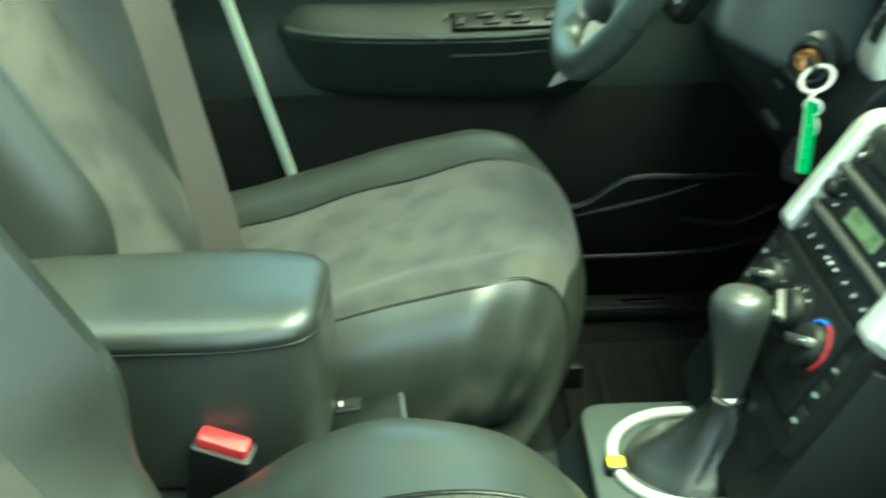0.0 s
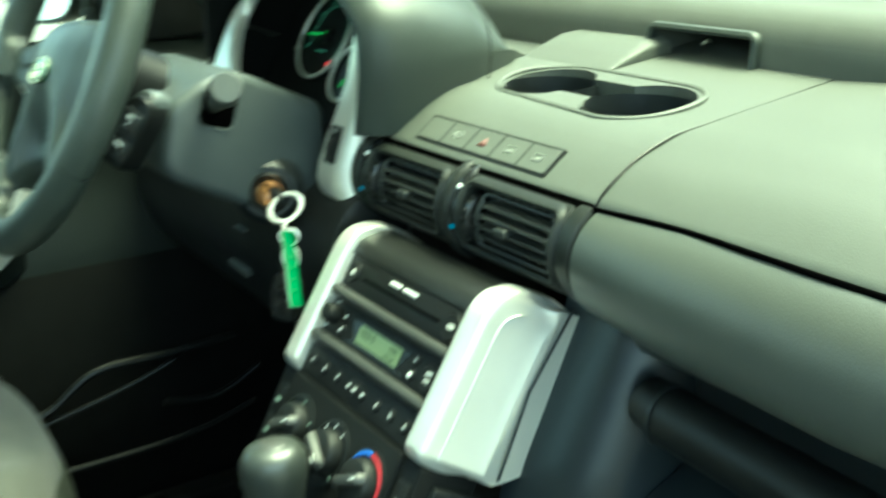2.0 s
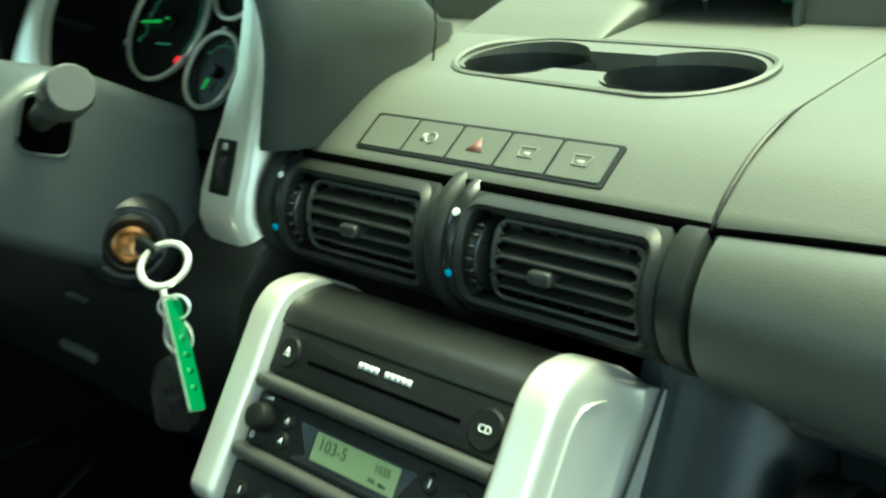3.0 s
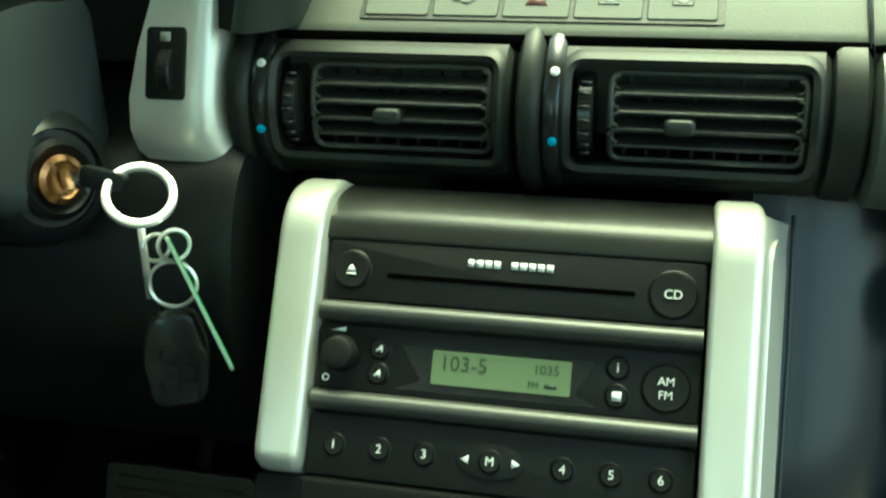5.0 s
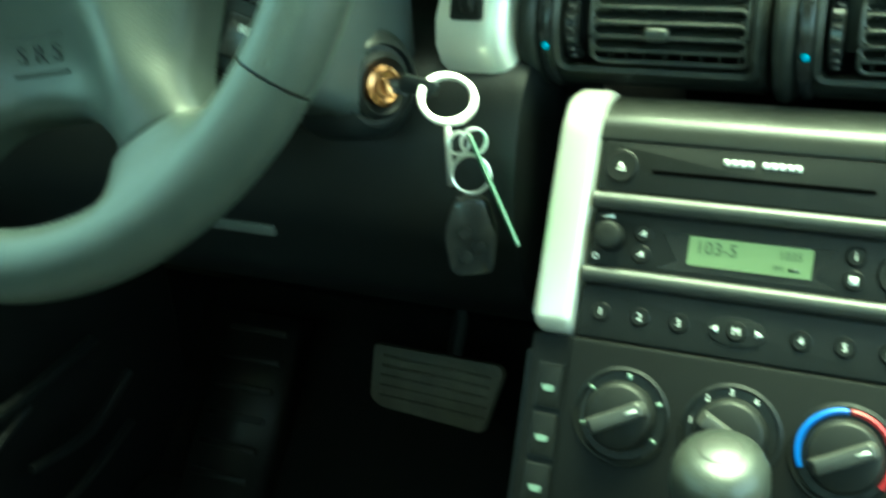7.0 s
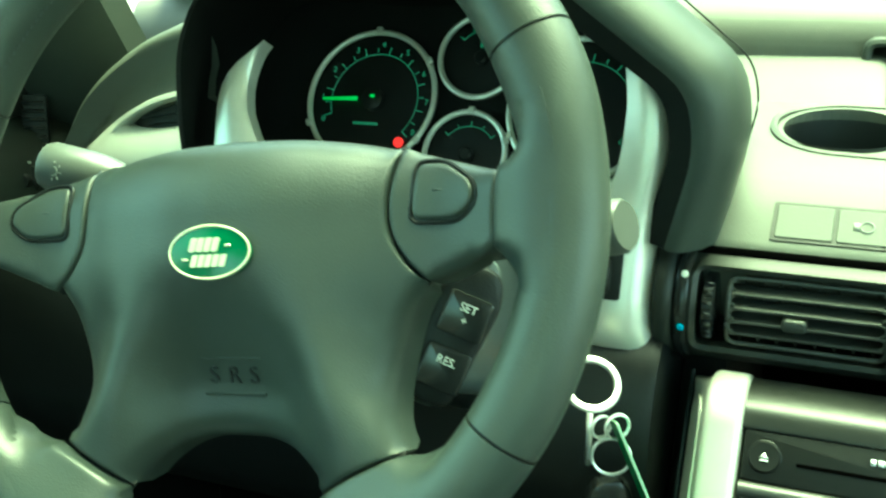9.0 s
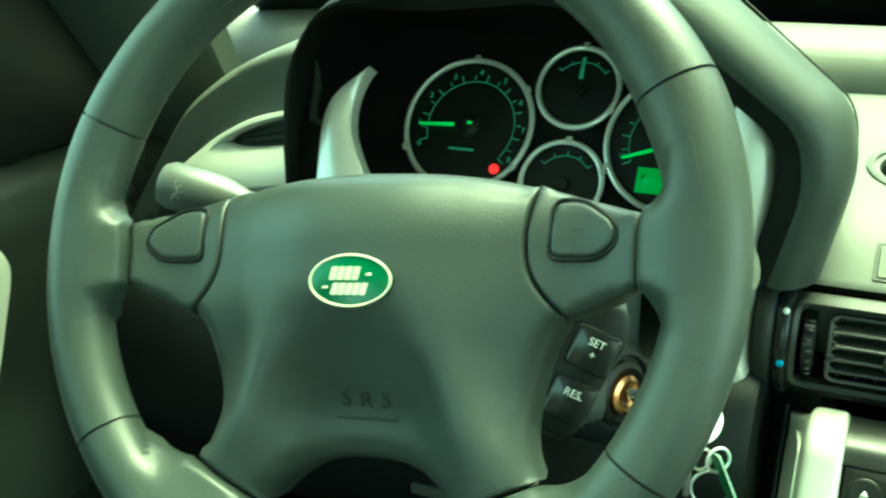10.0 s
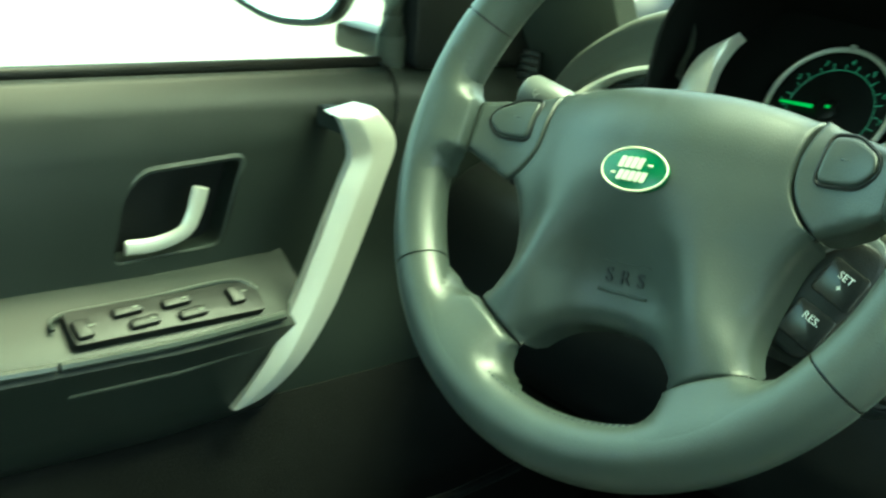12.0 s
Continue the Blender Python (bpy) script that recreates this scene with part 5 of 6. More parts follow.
def face_z(x, y):
    """Height of the wheel's face over the rim's plane."""
    u = abs(x)
    up_ = hermite(u, ACROSS) - 0.017 * max(0.0, (y - 0.004) / 0.04) ** 2
    xr = 0.050 + 0.30 * max(0.0, -0.045 - y)
    wide = ease((-0.08 - y) / 0.04)
    k_ = (u - xr) / (0.024 + 0.010 * wide if u < xr else 0.020 + 0.022 * wide)
    low_ = -0.017 + 0.018 * math.exp(-k_ * k_) - 0.005 * ease((-0.08 - y) / 0.05)
    return lerp(up_, low_, ease((-0.012 - y) / 0.075))


def leather_z(x, y):
    """Height of the leather root of a spoke, rising onto the rim and running out along it."""
    r = math.hypot(x, y)
    a = abs(math.degrees(math.atan2(y, abs(x))) - (-57 if y < -0.07 else 0))
    rt = RT * grip_swell(y / r)
    out = ease((a - 14) / 6) if y < -0.07 else ease((a - 11) / 4)
    sink = lerp(0.0003, -0.0004, out)
    rim_z = math.sqrt(max(0.0, rt * rt - ((RW - r) / 1.02) ** 2)) + sink if r > RW - rt else -0.5 * (RW - rt - r) + sink
    z = lerp(face_z(x, y), rt - 0.0003, ease((r - 0.122) / (RW - 0.122)))
    return lerp(z, rim_z, ease((a - 6) / 13 if y < -0.07 else (a - 6) / 9))


def face_shell(outline, zf, deep=0.016, step=0.0035):
    """A rounded piece of the wheel's face: outline of (x, y, edge radius), height zf(x, y), walls going deep."""
    pts, rad = [], []
    for (x0, y0, r0), (x1, y1, _) in zip(outline, outline[1:] + outline[:1]):
        n = max(1, int(math.hypot(x1 - x0, y1 - y0) / 0.0028))
        for k in range(n):
            pts.append((lerp(x0, x1, k / n), lerp(y0, y1, k / n)))
            rad.append(r0)
    P = np.array(pts)
    Q = np.roll(P, -1, axis=0)
    R = np.array(rad)
    D = Q - P
    L2 = (D ** 2).sum(1)

    def gap(p):
        t = np.clip(((p - P) * D).sum(1) / L2, 0, 1)
        return np.hypot(*(P + D * t[:, None] - p).T)

    def drop(d):
        w = np.clip(R - d, 0, None)
        return float((R - np.sqrt(np.clip(R * R - w * w, 0, None))).max())

    area = (P[:, 0] * Q[:, 1] - Q[:, 0] * P[:, 1]).sum()
    T = np.roll(P, -1, axis=0) - np.roll(P, 1, axis=0)
    N = np.stack((-T[:, 1], T[:, 0]), 1) * (1 if area > 0 else -1)
    N /= np.hypot(N[:, 0], N[:, 1])[:, None]

    def inside(p):
        c = (P[:, 1] > p[1]) != (Q[:, 1] > p[1])
        with np.errstate(divide="ignore", invalid="ignore"):
            xs = P[:, 0] + (p[1] - P[:, 1]) / (Q[:, 1] - P[:, 1]) * D[:, 0]
        return bool((c & (p[0] < xs)).sum() % 2)

    co, ds = [Vector(p) for p in pts], [drop(gap(P[i])) for i in range(len(P))]
    for off in (0.0006, 0.0015, 0.0030, 0.0050):
        for i in range(len(P)):
            p = P[i] + N[i] * off
            g = gap(p)
            if g.min() > off * 0.9 and inside(p):
                co.append(Vector(p))
                ds.append(drop(g))
    lo, hi = P.min(0), P.max(0)
    for gx in np.arange(lo[0], hi[0], step):
        for k, gy in enumerate(np.arange(lo[1], hi[1], step)):
            p = np.array((gx + (step / 2 if k % 2 else 0), gy))
            g = gap(p)
            if g.min() > 0.0070 and inside(p):
                co.append(Vector(p))
                ds.append(drop(g))
    vs, _, fs, src, _, _ = delaunay_2d_cdt(co, [], [list(range(len(P)))], 1, 1e-7)
    b = bmesh.new()
    bv = []
    for v, o in zip(vs, src):
        bv.append(b.verts.new(WF @ Vector((v.x, v.y, zf(v.x, v.y) - (ds[o[0]] if o else 0)))))
    for f in fs:
        b.faces.new([bv[i] for i in f])
    where = {o[0]: i for i, o in enumerate(src) if o}
    down = []
    for i in range(len(P)):
        v = vs[where[i]]
        down.append(b.verts.new(WF @ Vector((v.x, v.y, zf(v.x, v.y) - ds[i] - deep))))
    for i in range(len(P)):
        j = (i + 1) % len(P)
        b.faces.new((bv[where[i]], bv[where[j]], down[j], down[i]))
    return b


def bent(pts, n=3):
    """Points of a smooth line, with the radius of the nearest given point."""
    sm = smooth_path([(x, y, 0) for x, y, _ in pts], n)
    return [(p.x, p.y, pts[min(int(i / n + 0.5), len(pts) - 1)][2]) for i, p in enumerate(sm)]


def sided(outline, s):
    return outline if s > 0 else [(-x, y, r) for x, y, r in outline[::-1]]


GR, ED = 0.0022, 0.011   # edge radius at a joint, and at a free edge
joint_h = bent([(0.0905, 0.0355, GR), (0.0880, 0.020, GR), (0.0870, 0.005, GR), (0.0890, -0.008, GR), (0.0950, -0.0185, GR), (0.1015, -0.0255, GR), (0.1075, -0.0300, GR)])
joint_s = bent([(0.1455, 0.0185, GR), (0.1435, 0.0055, GR), (0.1435, -0.0165, GR)])
joint_l = bent([(0.0960, -0.1080, GR), (0.0855, -0.1125, GR), (0.0690, -0.1205, GR), (0.0550, -0.1290, GR)])
pad_side = bent([(0.1070, -0.0305, ED), (0.0985, -0.043, ED), (0.0920, -0.062, ED), (0.0885, -0.080, ED), (0.0900, -0.095, ED), (0.0955, -0.1075, 0.004)])
pad_low = bent([(0.0545, -0.1285, 0.004), (0.0455, -0.1185, ED), (0.0330, -0.1095, ED), (0.0180, -0.1050, ED), (0.0, -0.1040, ED)])
pad_top = bent([(0.0, 0.0445, ED), (0.040, 0.0432, ED), (0.068, 0.0402, ED), (0.0895, 0.0358, 0.006)])
half_pad = pad_top + joint_h + pad_side[1:] + joint_l[1:] + pad_low[1:]
full_pad = half_pad[:-1] + [(-x, y, r) for x, y, r in half_pad[::-1][:-1]]
padob = part("centre_pad", face_shell(full_pad, face_z), LEATHER_W, wheel, "bulging vinyl centre pad", angle=60)
JG = 0.0016
for s in (-1, 1):
    horn = [(x + JG, y, r) for x, y, r in joint_h[::-1]] + bent([(0.0930, 0.0350, 0.006), (0.118, 0.0275, 0.007), (0.1445, 0.0190, 0.004)])[1:-1] + joint_s + bent([(0.1430, -0.0170, 0.004), (0.127, -0.0240, 0.007), (0.1092, -0.0303, 0.004)])[1:-1]
    part("horn_section", face_shell(sided(horn, s), face_z), LEATHER_W, wheel, "smooth section with the horn button", angle=60)
    arc_s = [(RW * math.cos(radians(a)), RW * math.sin(radians(a)), 0.0) for a in range(-16, 17, 2)]
    side = [(x + JG, y, r) for x, y, r in joint_s[::-1]] + bent([(0.1475, 0.0195, 0.004), (0.1525, 0.0240, 0.007), (0.1558, 0.0320, 0.006), (0.1562, 0.0440, 0.0)])[1:] + arc_s[::-1] + bent([(0.1562, -0.0440, 0.0), (0.1555, -0.0335, 0.006), (0.1515, -0.0240, 0.007), (0.1462, -0.0180, 0.004)])
    part("side_spoke", face_shell(sided(side, s), leather_z, 0.008), LEATHER_W, wheel, "leather side spoke", angle=60)
    arc_l = [(RW * math.cos(radians(a)), RW * math.sin(radians(a)), 0.0) for a in range(-78, -33, 3)]
    root = [(x + 0.0006, y - JG, r) for x, y, r in joint_l] + bent([(0.0565, -0.1330, 0.005), (0.0553, -0.1415, 0.007), (0.0500, -0.1485, 0.006), (0.0415, -0.1535, 0.003), (0.0320, -0.1577, 0.0)]) + arc_l + bent([(0.1335, -0.0900, 0.0), (0.1255, -0.0985, 0.003), (0.1160, -0.1052, 0.006), (0.1065, -0.1085, 0.007), (0.0990, -0.1090, 0.005)])
    part("lower_spoke", face_shell(sided(root, s), leather_z, 0.008), LEATHER_W, wheel, "leather lower spoke", angle=60)
    for jl, dx, dy in ((joint_h, JG / 2, 0), (joint_s, JG / 2, 0), (joint_l, 0, -JG / 2)):
        part("pad_groove", tube([WF @ Vector((s * (x + dx), y + dy, face_z(x, y) - 0.0060)) for x, y, _ in jl], 0.0022, 6), BLACK, wheel)
    btn = rounded([(0.1005, -0.0015), (0.1245, -0.0020), (0.1335, 0.0060), (0.1315, 0.0150), (0.1160, 0.0258), (0.1015, 0.0262)], 0.0055, 4)
    kk = part("horn_button", face_shell(sided([(x, y, 0.0022) for x, y in btn], s), lambda x, y: face_z(x, y) + 0.0022, 0.006, 0.003), LEATHER_W, wheel, "rounded horn button", angle=60)
    part("button_groove", tube([WF @ Vector((s * (0.1155 + (x - 0.1155) * 1.07), 0.0125 + (y - 0.0125) * 1.09, face_z(x, y) + 0.0001)) for x, y in btn], 0.0011, 6, closed=True), BLACK, kk)
    part("button_mark", box(0.0065, 0.0005, 0.0005, m=at(WF, s * 0.1145, 0.0120, face_z(0.1145, 0.012) + 0.0022)), COLP, kk)
EM = at(WF, 0.0035, -0.0150, face_z(0.0035, -0.015) + 0.0004)
em = part("emblem", prism(oval(0.0225, 0.0128, 40), -0.004, 0.0016, m=EM, bevel=0.001), GREEN_E, padob, "green oval emblem with a plain pale mark")
part("emblem_rim", tube([tuple(EM @ Vector((x, y, 0.0014))) for x, y in oval(0.0225, 0.0128, 40)], 0.0007, 6, closed=True), GOLDW, em)
for y, xs, w, hh_ in ((0.0036, (-0.0090, -0.0048, -0.0006, 0.0036), 0.0036, 0.0034), (-0.0042, (-0.0080, -0.0040, 0.0, 0.0040, 0.0080), 0.0034, 0.0030)):
    for x in xs:
        part("emblem_mark", prism(rounded([(-w / 2 - 0.0007, -hh_), (w / 2 - 0.0007, -hh_), (w / 2 + 0.0008, hh_), (-w / 2 + 0.0008, hh_)], 0.0008, 2), 0, 0.0005, m=at(EM, x, y, 0.0016)), GOLDW, em)
for x, y in ((0.0105, 0.0030), (-0.0135, -0.0035)):
    part("emblem_dash", box(0.0032, 0.0011, 0.0005, m=at(EM, x, y, 0.0018)), GOLDW, em)
for ey, eh in ((-0.0655, 0.0006), (-0.0830, 0.0012)):
    b = tube([WF @ Vector((x, ey, face_z(x, ey) + 0.0001)) for x in (-0.0145, -0.005, 0.003, 0.012, 0.0205)], eh, 6)
    part("emboss_line", b, LEATHER_W, padob)
for q, ch in enumerate("SRS"):
    ex = -0.0085 + 0.0115 * q
    text("emboss_letter", ch, 0.0125, at(WF, ex, -0.0740, face_z(ex, -0.074) + 0.0005, 16), DASH_DK, padob, 0.0005)
# cruise switches behind the pad
CF = frame_of((-0.2215, -0.150, 0.790), (0.28, 0.42, 0.85), (0.42, -0.85, 0.28))
cr = part("cruise_pod", prism(rounded([(-0.018, -0.038), (0.013, -0.038), (0.018, 0.022), (0.012, 0.036), (-0.006, 0.036), (-0.018, 0.016)], 0.009), -0.02, 0.004, m=CF, bevel=0.005), BLACK, wheel, "black cruise switch pod")
for s, y in (("SET", 0.010), ("RES.", -0.018)):
    kk = part("cruise_key", prism(rect(0.024, 0.022, 0.003), 0.002, 0.0065, m=at(CF, 0.002, y, 0), bevel=0.0015), GLOSSK, cr)
    text("key_figure", s, 0.0058, at(CF, 0.002, y + 0.004, 0.0067), WHITE, kk)
text("key_sign", "+", 0.0058, at(CF, 0.002, 0.0075, 0.0067), WHITE, cr)
part("pod_side", prism(rounded([(-0.023, -0.040), (0.010, -0.041), (0.016, 0.024), (0.010, 0.041), (-0.009, 0.042), (-0.023, 0.018)], 0.010), -0.024, -0.0035, m=CF, bevel=0.004), COLP, cr, "grey-green back of the switch pod")

# ---- steering column ----
col = thing("steering_column", (-0.33, 0.0, 0.68), "dark plastic steering column shroud", "steering column")
sh = along_x(rounded([(-0.105, 0.803), (-0.045, 0.836), (0.06, 0.785), (0.06, 0.69), (0.0, 0.672), (-0.118, 0.735)], [0.012, 0.03, 0.01, 0.01, 0.03, 0.02], 4), -0.430, -0.240, 0.014, seg=3)
part("shroud", sh, COLP, col, "grey-blue column shroud")
part("hub", lathe([(0.040, -0.10), (0.040, -0.035), (0.042, -0.03)], 28, m=WF), BLACK, col)
IG = frame_of((-0.232, -0.013, 0.705), (0.0, 0.25, 0.97), (0.90, -0.42, 0.12))
part("lock_boss", lathe([(0.040, -0.05), (0.036, -0.012), (0.029, -0.004), (0.0265, -0.002), (0.0255, -0.006), (0.020, -0.006)], 36, m=IG), DASH_DK, col, "round boss of the ignition lock")
part("lock_barrel", lathe([(0.0215, -0.012), (0.0215, -0.001), (0.018, 0.001), (0.0155, -0.001), (0.013, -0.003)], 32, m=IG), BLACK, col)
part("lock_face", lathe([(0.0130, -0.004), (0.0130, 0.0015), (0.0100, 0.003), (0.008, 0.0015), (0.0001, 0.001)], 28, m=IG), BRASS, col, "coppery ignition lock")
for s, base, tip, k in ((1, (-0.248, -0.057, 0.797), (-0.152, -0.080, 0.830), 1.0), (-1, (-0.40, -0.045, 0.800), (-0.540, -0.077, 0.832), 1.08)):
    base = Vector(base)
    dv = Vector(tip) - base
    st = part("column_stalk", tube([base, base + dv * 0.45, base + dv * 0.60, base + dv * 0.70, base + dv * 0.78, base + dv * 0.97, base + dv], [0.008, 0.009, 0.0105, 0.0140 * k, 0.0150 * k, 0.0150 * k, 0.0130 * k], 16), STALK, col, "column stalk with a thick rounded tip")
    ax = dv.normalized()
    fm = frame_of(base + dv * 0.88 + Vector((0, -0.0145 * k, 0.004)), ax, (0, -1, 0.3))
    part("stalk_mark", ring(0.0030, 0.0005, 16, 5, m=fm), FAINT, st)
    for q in range(8):
        part("stalk_mark", box(0.0020, 0.0006, 0.0006, m=at(fm, 0.0055 * math.cos(q * math.pi / 4), 0.0055 * math.sin(q * math.pi / 4), 0, 0, 0, 45 * q)), FAINT, st)
SR = frame_of((-0.2405, -0.056, 0.795), (0, 0.30, 0.95), (1, 0, 0))
part("stalk_recess", prism(rect(0.036, 0.036, 0.009, 4), -0.004, 0.0012, m=SR, bevel=0.001), SLOTK, col, "black recess round the stalk")
part("recess_lip", tube([tuple(SR @ Vector((x, y, 0.001))) for x, y in rect(0.038, 0.038, 0.010, 4)], 0.0014, 6, closed=True), COLP, col)

# ---- key bunch ----
keys = thing("key_bunch", (-0.18, -0.03, 0.60), "car key with chrome rings, green tag and black fob", "keys")
o = IG @ Vector((0, 0, 0.002))
RG = Vector((-0.186, -0.017, 0.701))
dirk = (RG + Vector((-0.010, 0, 0.008)) - o).normalized()
part("key_blade", tube([o, o + dirk * 0.010, o + dirk * 0.014], [0.004, 0.004, 0.006], 8, squash=(1.3, 0.4)), CHROME, keys)
part("key_head", prism(rounded([(-0.011, -0.006), (0.012, -0.005), (0.014, 0.004), (-0.011, 0.006)], 0.004), -0.003, 0.003, m=frame_of(o + dirk * 0.024, (0.15, 0, 1), (0.1, -1, 0.2)), bevel=0.0012), DASH_DK, keys, "dark key head")
part("split_ring", lathe([(0.0142, -0.0012), (0.0146, 0.0010), (0.0164, 0.0016), (0.0184, 0.0010), (0.0188, -0.0012), (0.0164, -0.0018), (0.0142, -0.0012)], 48, m=frame_of(RG, (0, 0.5, 1), (0.34, -0.56, 0.75)), cap=False), NICKEL, keys, "large flat bright split ring")
p0 = RG + Vector((0.004, -0.003, -0.0165))
for dx, dz, r, tx in ((0.004, -0.010, 0.007, 0.9), (0.014, -0.008, 0.008, 0.7), (0.0105, -0.030, 0.0122, 0.2)):
    part("small_ring", ring(r, 0.0011, 28, 6, m=frame_of(p0 + Vector((dx, -0.002, dz)), (0, 0, 1), (tx, -0.8, 0.1))), NICKEL, keys, "small bright key ring")
part("chain_link", tube([p0 + Vector((-0.004, 0, 0)), p0 + Vector((-0.005, 0, -0.040))], 0.0022, 6), NICKEL, keys)
t_top, t_bot = Vector((-0.170, -0.024, 0.682)), Vector((-0.137, -0.036, 0.616))
TG = frame_of((t_top + t_bot) / 2, t_top - t_bot, (0.78, 0.54, 0.30))
tag = part("key_tag", prism(rect(0.020, (t_top - t_bot).length, 0.003), -0.0008, 0.0008, m=TG, bevel=0.0003), TAGE, keys, "flat plastic tag with pale edges")
for z in (0.0008, -0.0010):
    part("tag_face", prism(rect(0.0188, (t_top - t_bot).length - 0.0012, 0.0025), z, z + 0.0002, m=TG), GREEN_T, tag, "bright green tag face")
PRINT_G = mat("dark_green_print", (0.01, 0.16, 0.05), 0.5, vary=0)
for i in range(4):
    part("tag_writing", box(0.007, 0.004, 0.0003, m=at(TG, 0.001, -0.022 + 0.011 * i, 0.0009)), PRINT_G, keys)
FB = frame_of(Vector((-0.171, -0.030, 0.616)), (0.02, 0, 1), (0.45, -0.88, 0.1))
fob = part("key_fob", prism(rounded([(-0.014, -0.026), (0.014, -0.026), (0.0180, 0.004), (0.012, 0.026), (-0.010, 0.026), (-0.0175, 0.004)], 0.008), -0.006, 0.006, m=FB, bevel=0.004), GLOSSK, keys, "black remote fob with round buttons")
for x, y in ((-0.004, -0.012), (0.005, -0.006), (-0.003, 0.004)):
    part("fob_button", lathe([(0.0042, 0.0), (0.0038, 0.0012), (0.0001, 0.0014)], 16, m=at(FB, x, y, 0.006)), RUBBER, fob)

# ---- seats ----
def car_seat(xc, fwd, lo, hi, nose, rise=0.040):
    st = thing("bucket_seat", (xc, -0.5, 0.10), "dark leather car seat with grey cloth centre panels", "seat", "front seats")

    def hw(y):
        return table(y, [(-0.74, 0.250), (-0.5, 0.266), (-0.34, 0.262), (-0.28, 0.240), (-0.25, 0.222), (-0.225, 0.205)])


    skin = smooth_path([(y, z, 0) for y, z in nose], 10)

    def over(a, v, lift):
        """Point of the cushion's skin: a across from side to side, v from the back over the nose."""
        f = v * (len(skin) - 1)
        i = min(int(f), len(skin) - 2)
        y, z, _ = skin[i].lerp(skin[i + 1], f - i)
        aa = abs(a)
        side = max(0, (aa - 0.64) / 0.36) * 2.65
        x = hw(y) * (aa if aa < 0.64 else 0.64 + 0.36 * math.sin(side)) * math.copysign(1, a)
        back = (0.075 * aa ** 3 + 0.06 * max(0, (aa - 0.55) / 0.45) ** 2) * min(1, v / 0.45)
        z += rise * max(0, min(1, (aa - 0.52) / 0.28)) ** 1.5 * max(0.1, 1 - v * 0.8)
        z = lerp(z, 0.285, ((1 - math.cos(side)) / (1 - math.cos(2.65))) ** 1.0)
        wr = 0.0022 * math.sin(38 * y + 9 * a) * math.exp(-((aa - 0.3) ** 2) * 6)
        return (xc + x, y - back, z + lift + wr)

    def cushion(a0, a1, lift, n, v0=0.0, v1=1.0):
        def fn(u, vv):
            return over(lerp(a0, a1, u), lerp(v0, v1, vv), lift)
        return surface(fn, n, 44, thick=0.012)

    part("seat_cushion", cushion(lo, hi, 0.0, 24, 0, 0.70), SUEDE, st, "worn grey cloth cushion centre")
    part("cushion_front", cushion(lo, hi, 0.001, 24, 0.705, 1.0), LEATHER, st, "dark leather cushion nose")
    for s in (-1, 1):
        part("cushion_bolster", cushion((hi + 0.01) if s > 0 else (lo - 0.01), 1.0 * s, 0.003, 18), LEATHER, st, "dark leather side bolster")
        edge = hi + 0.005 if s > 0 else lo - 0.005
        part("seam", tube([over(edge, k / 40, 0.001) for k in range(41)], 0.0014, 6), BLACK, st)
    part("cushion_base", loft([[(xc + x * k, y, z) for x, y in rounded([(-0.225, -0.72), (0.225, -0.72), (0.225, -0.42), (0.15, -0.30), (-0.15, -0.30), (-0.225, -0.42)], 0.05, 5)] for z, k in ((0.20, 0.84), (0.26, 0.92), (0.34, 0.94), (0.40, 0.88))]), LEATHER, st, "dark leather cushion skirt")
    part("seat_rail", box(0.36, 0.46, 0.06, c=(xc, -0.50, 0.165), bevel=0.01), BLACK, st)
    for s in (-1, 1):
        part("floor_rail", box(0.04, 0.56, 0.045, c=(xc + s * 0.17, -0.48, 0.115), bevel=0.006), BLACK, st)

    # backrest
    def back(a0, a1, n):
        def fn(u, v):
            z = lerp(0.40, 1.06, v)
            y = -0.755 + fwd - 0.46 * (z - 0.45) - 0.02 * math.sin(math.pi * min(1, v * 1.1))
            a = lerp(a0, a1, u)
            aa = abs(a)
            w = table(v, [(0, 0.235), (0.3, 0.255), (0.6, 0.25), (0.85, 0.215), (1.0, 0.15)])
            bol = 0.085 * max(0, min(1, (aa - 0.5) / 0.3)) ** 1.4 * table(v, [(0, 0.0), (0.14, 0.35), (0.34, 0.95), (0.6, 0.9), (0.9, 0.3), (1, 0)])
            drop = 0.16 * ((aa - 0.80) / 0.20) ** 2.5 if aa > 0.80 else 0
            topd = 0.10 * max(0, (v - 0.9) / 0.1) ** 2
            return (xc + w * a, y + bol - drop - topd, z - 0.03 * aa ** 3 * (1 if v > 0.8 else 0))
        return surface(fn, n, 36, thick=-0.012)

    part("backrest", back(-0.53, 0.53, 20), SUEDE, st, "grey cloth backrest centre")
    for s in (-1, 1):
        part("backrest_bolster", back(0.54 * s, 1.0 * s, 16), LEATHER, st, "dark leather backrest bolster")
    part("backrest_shell", loft([[(xc + x * k, y + fwd - 0.46 * (z - 0.45), z) for x, y in rounded([(-0.215, -0.92), (0.215, -0.92), (0.225, -0.82), (0.18, -0.785), (-0.18, -0.785), (-0.225, -0.82)], 0.04, 4)] for z, k in ((0.36, 0.9), (0.45, 1.0), (0.75, 1.08), (0.95, 0.98), (1.04, 0.75))]), LEATHER, st)
    hr = frame_of((xc, -1.09 + fwd, 1.14), (0, -0.25, 1), (0, -1, -0.2))
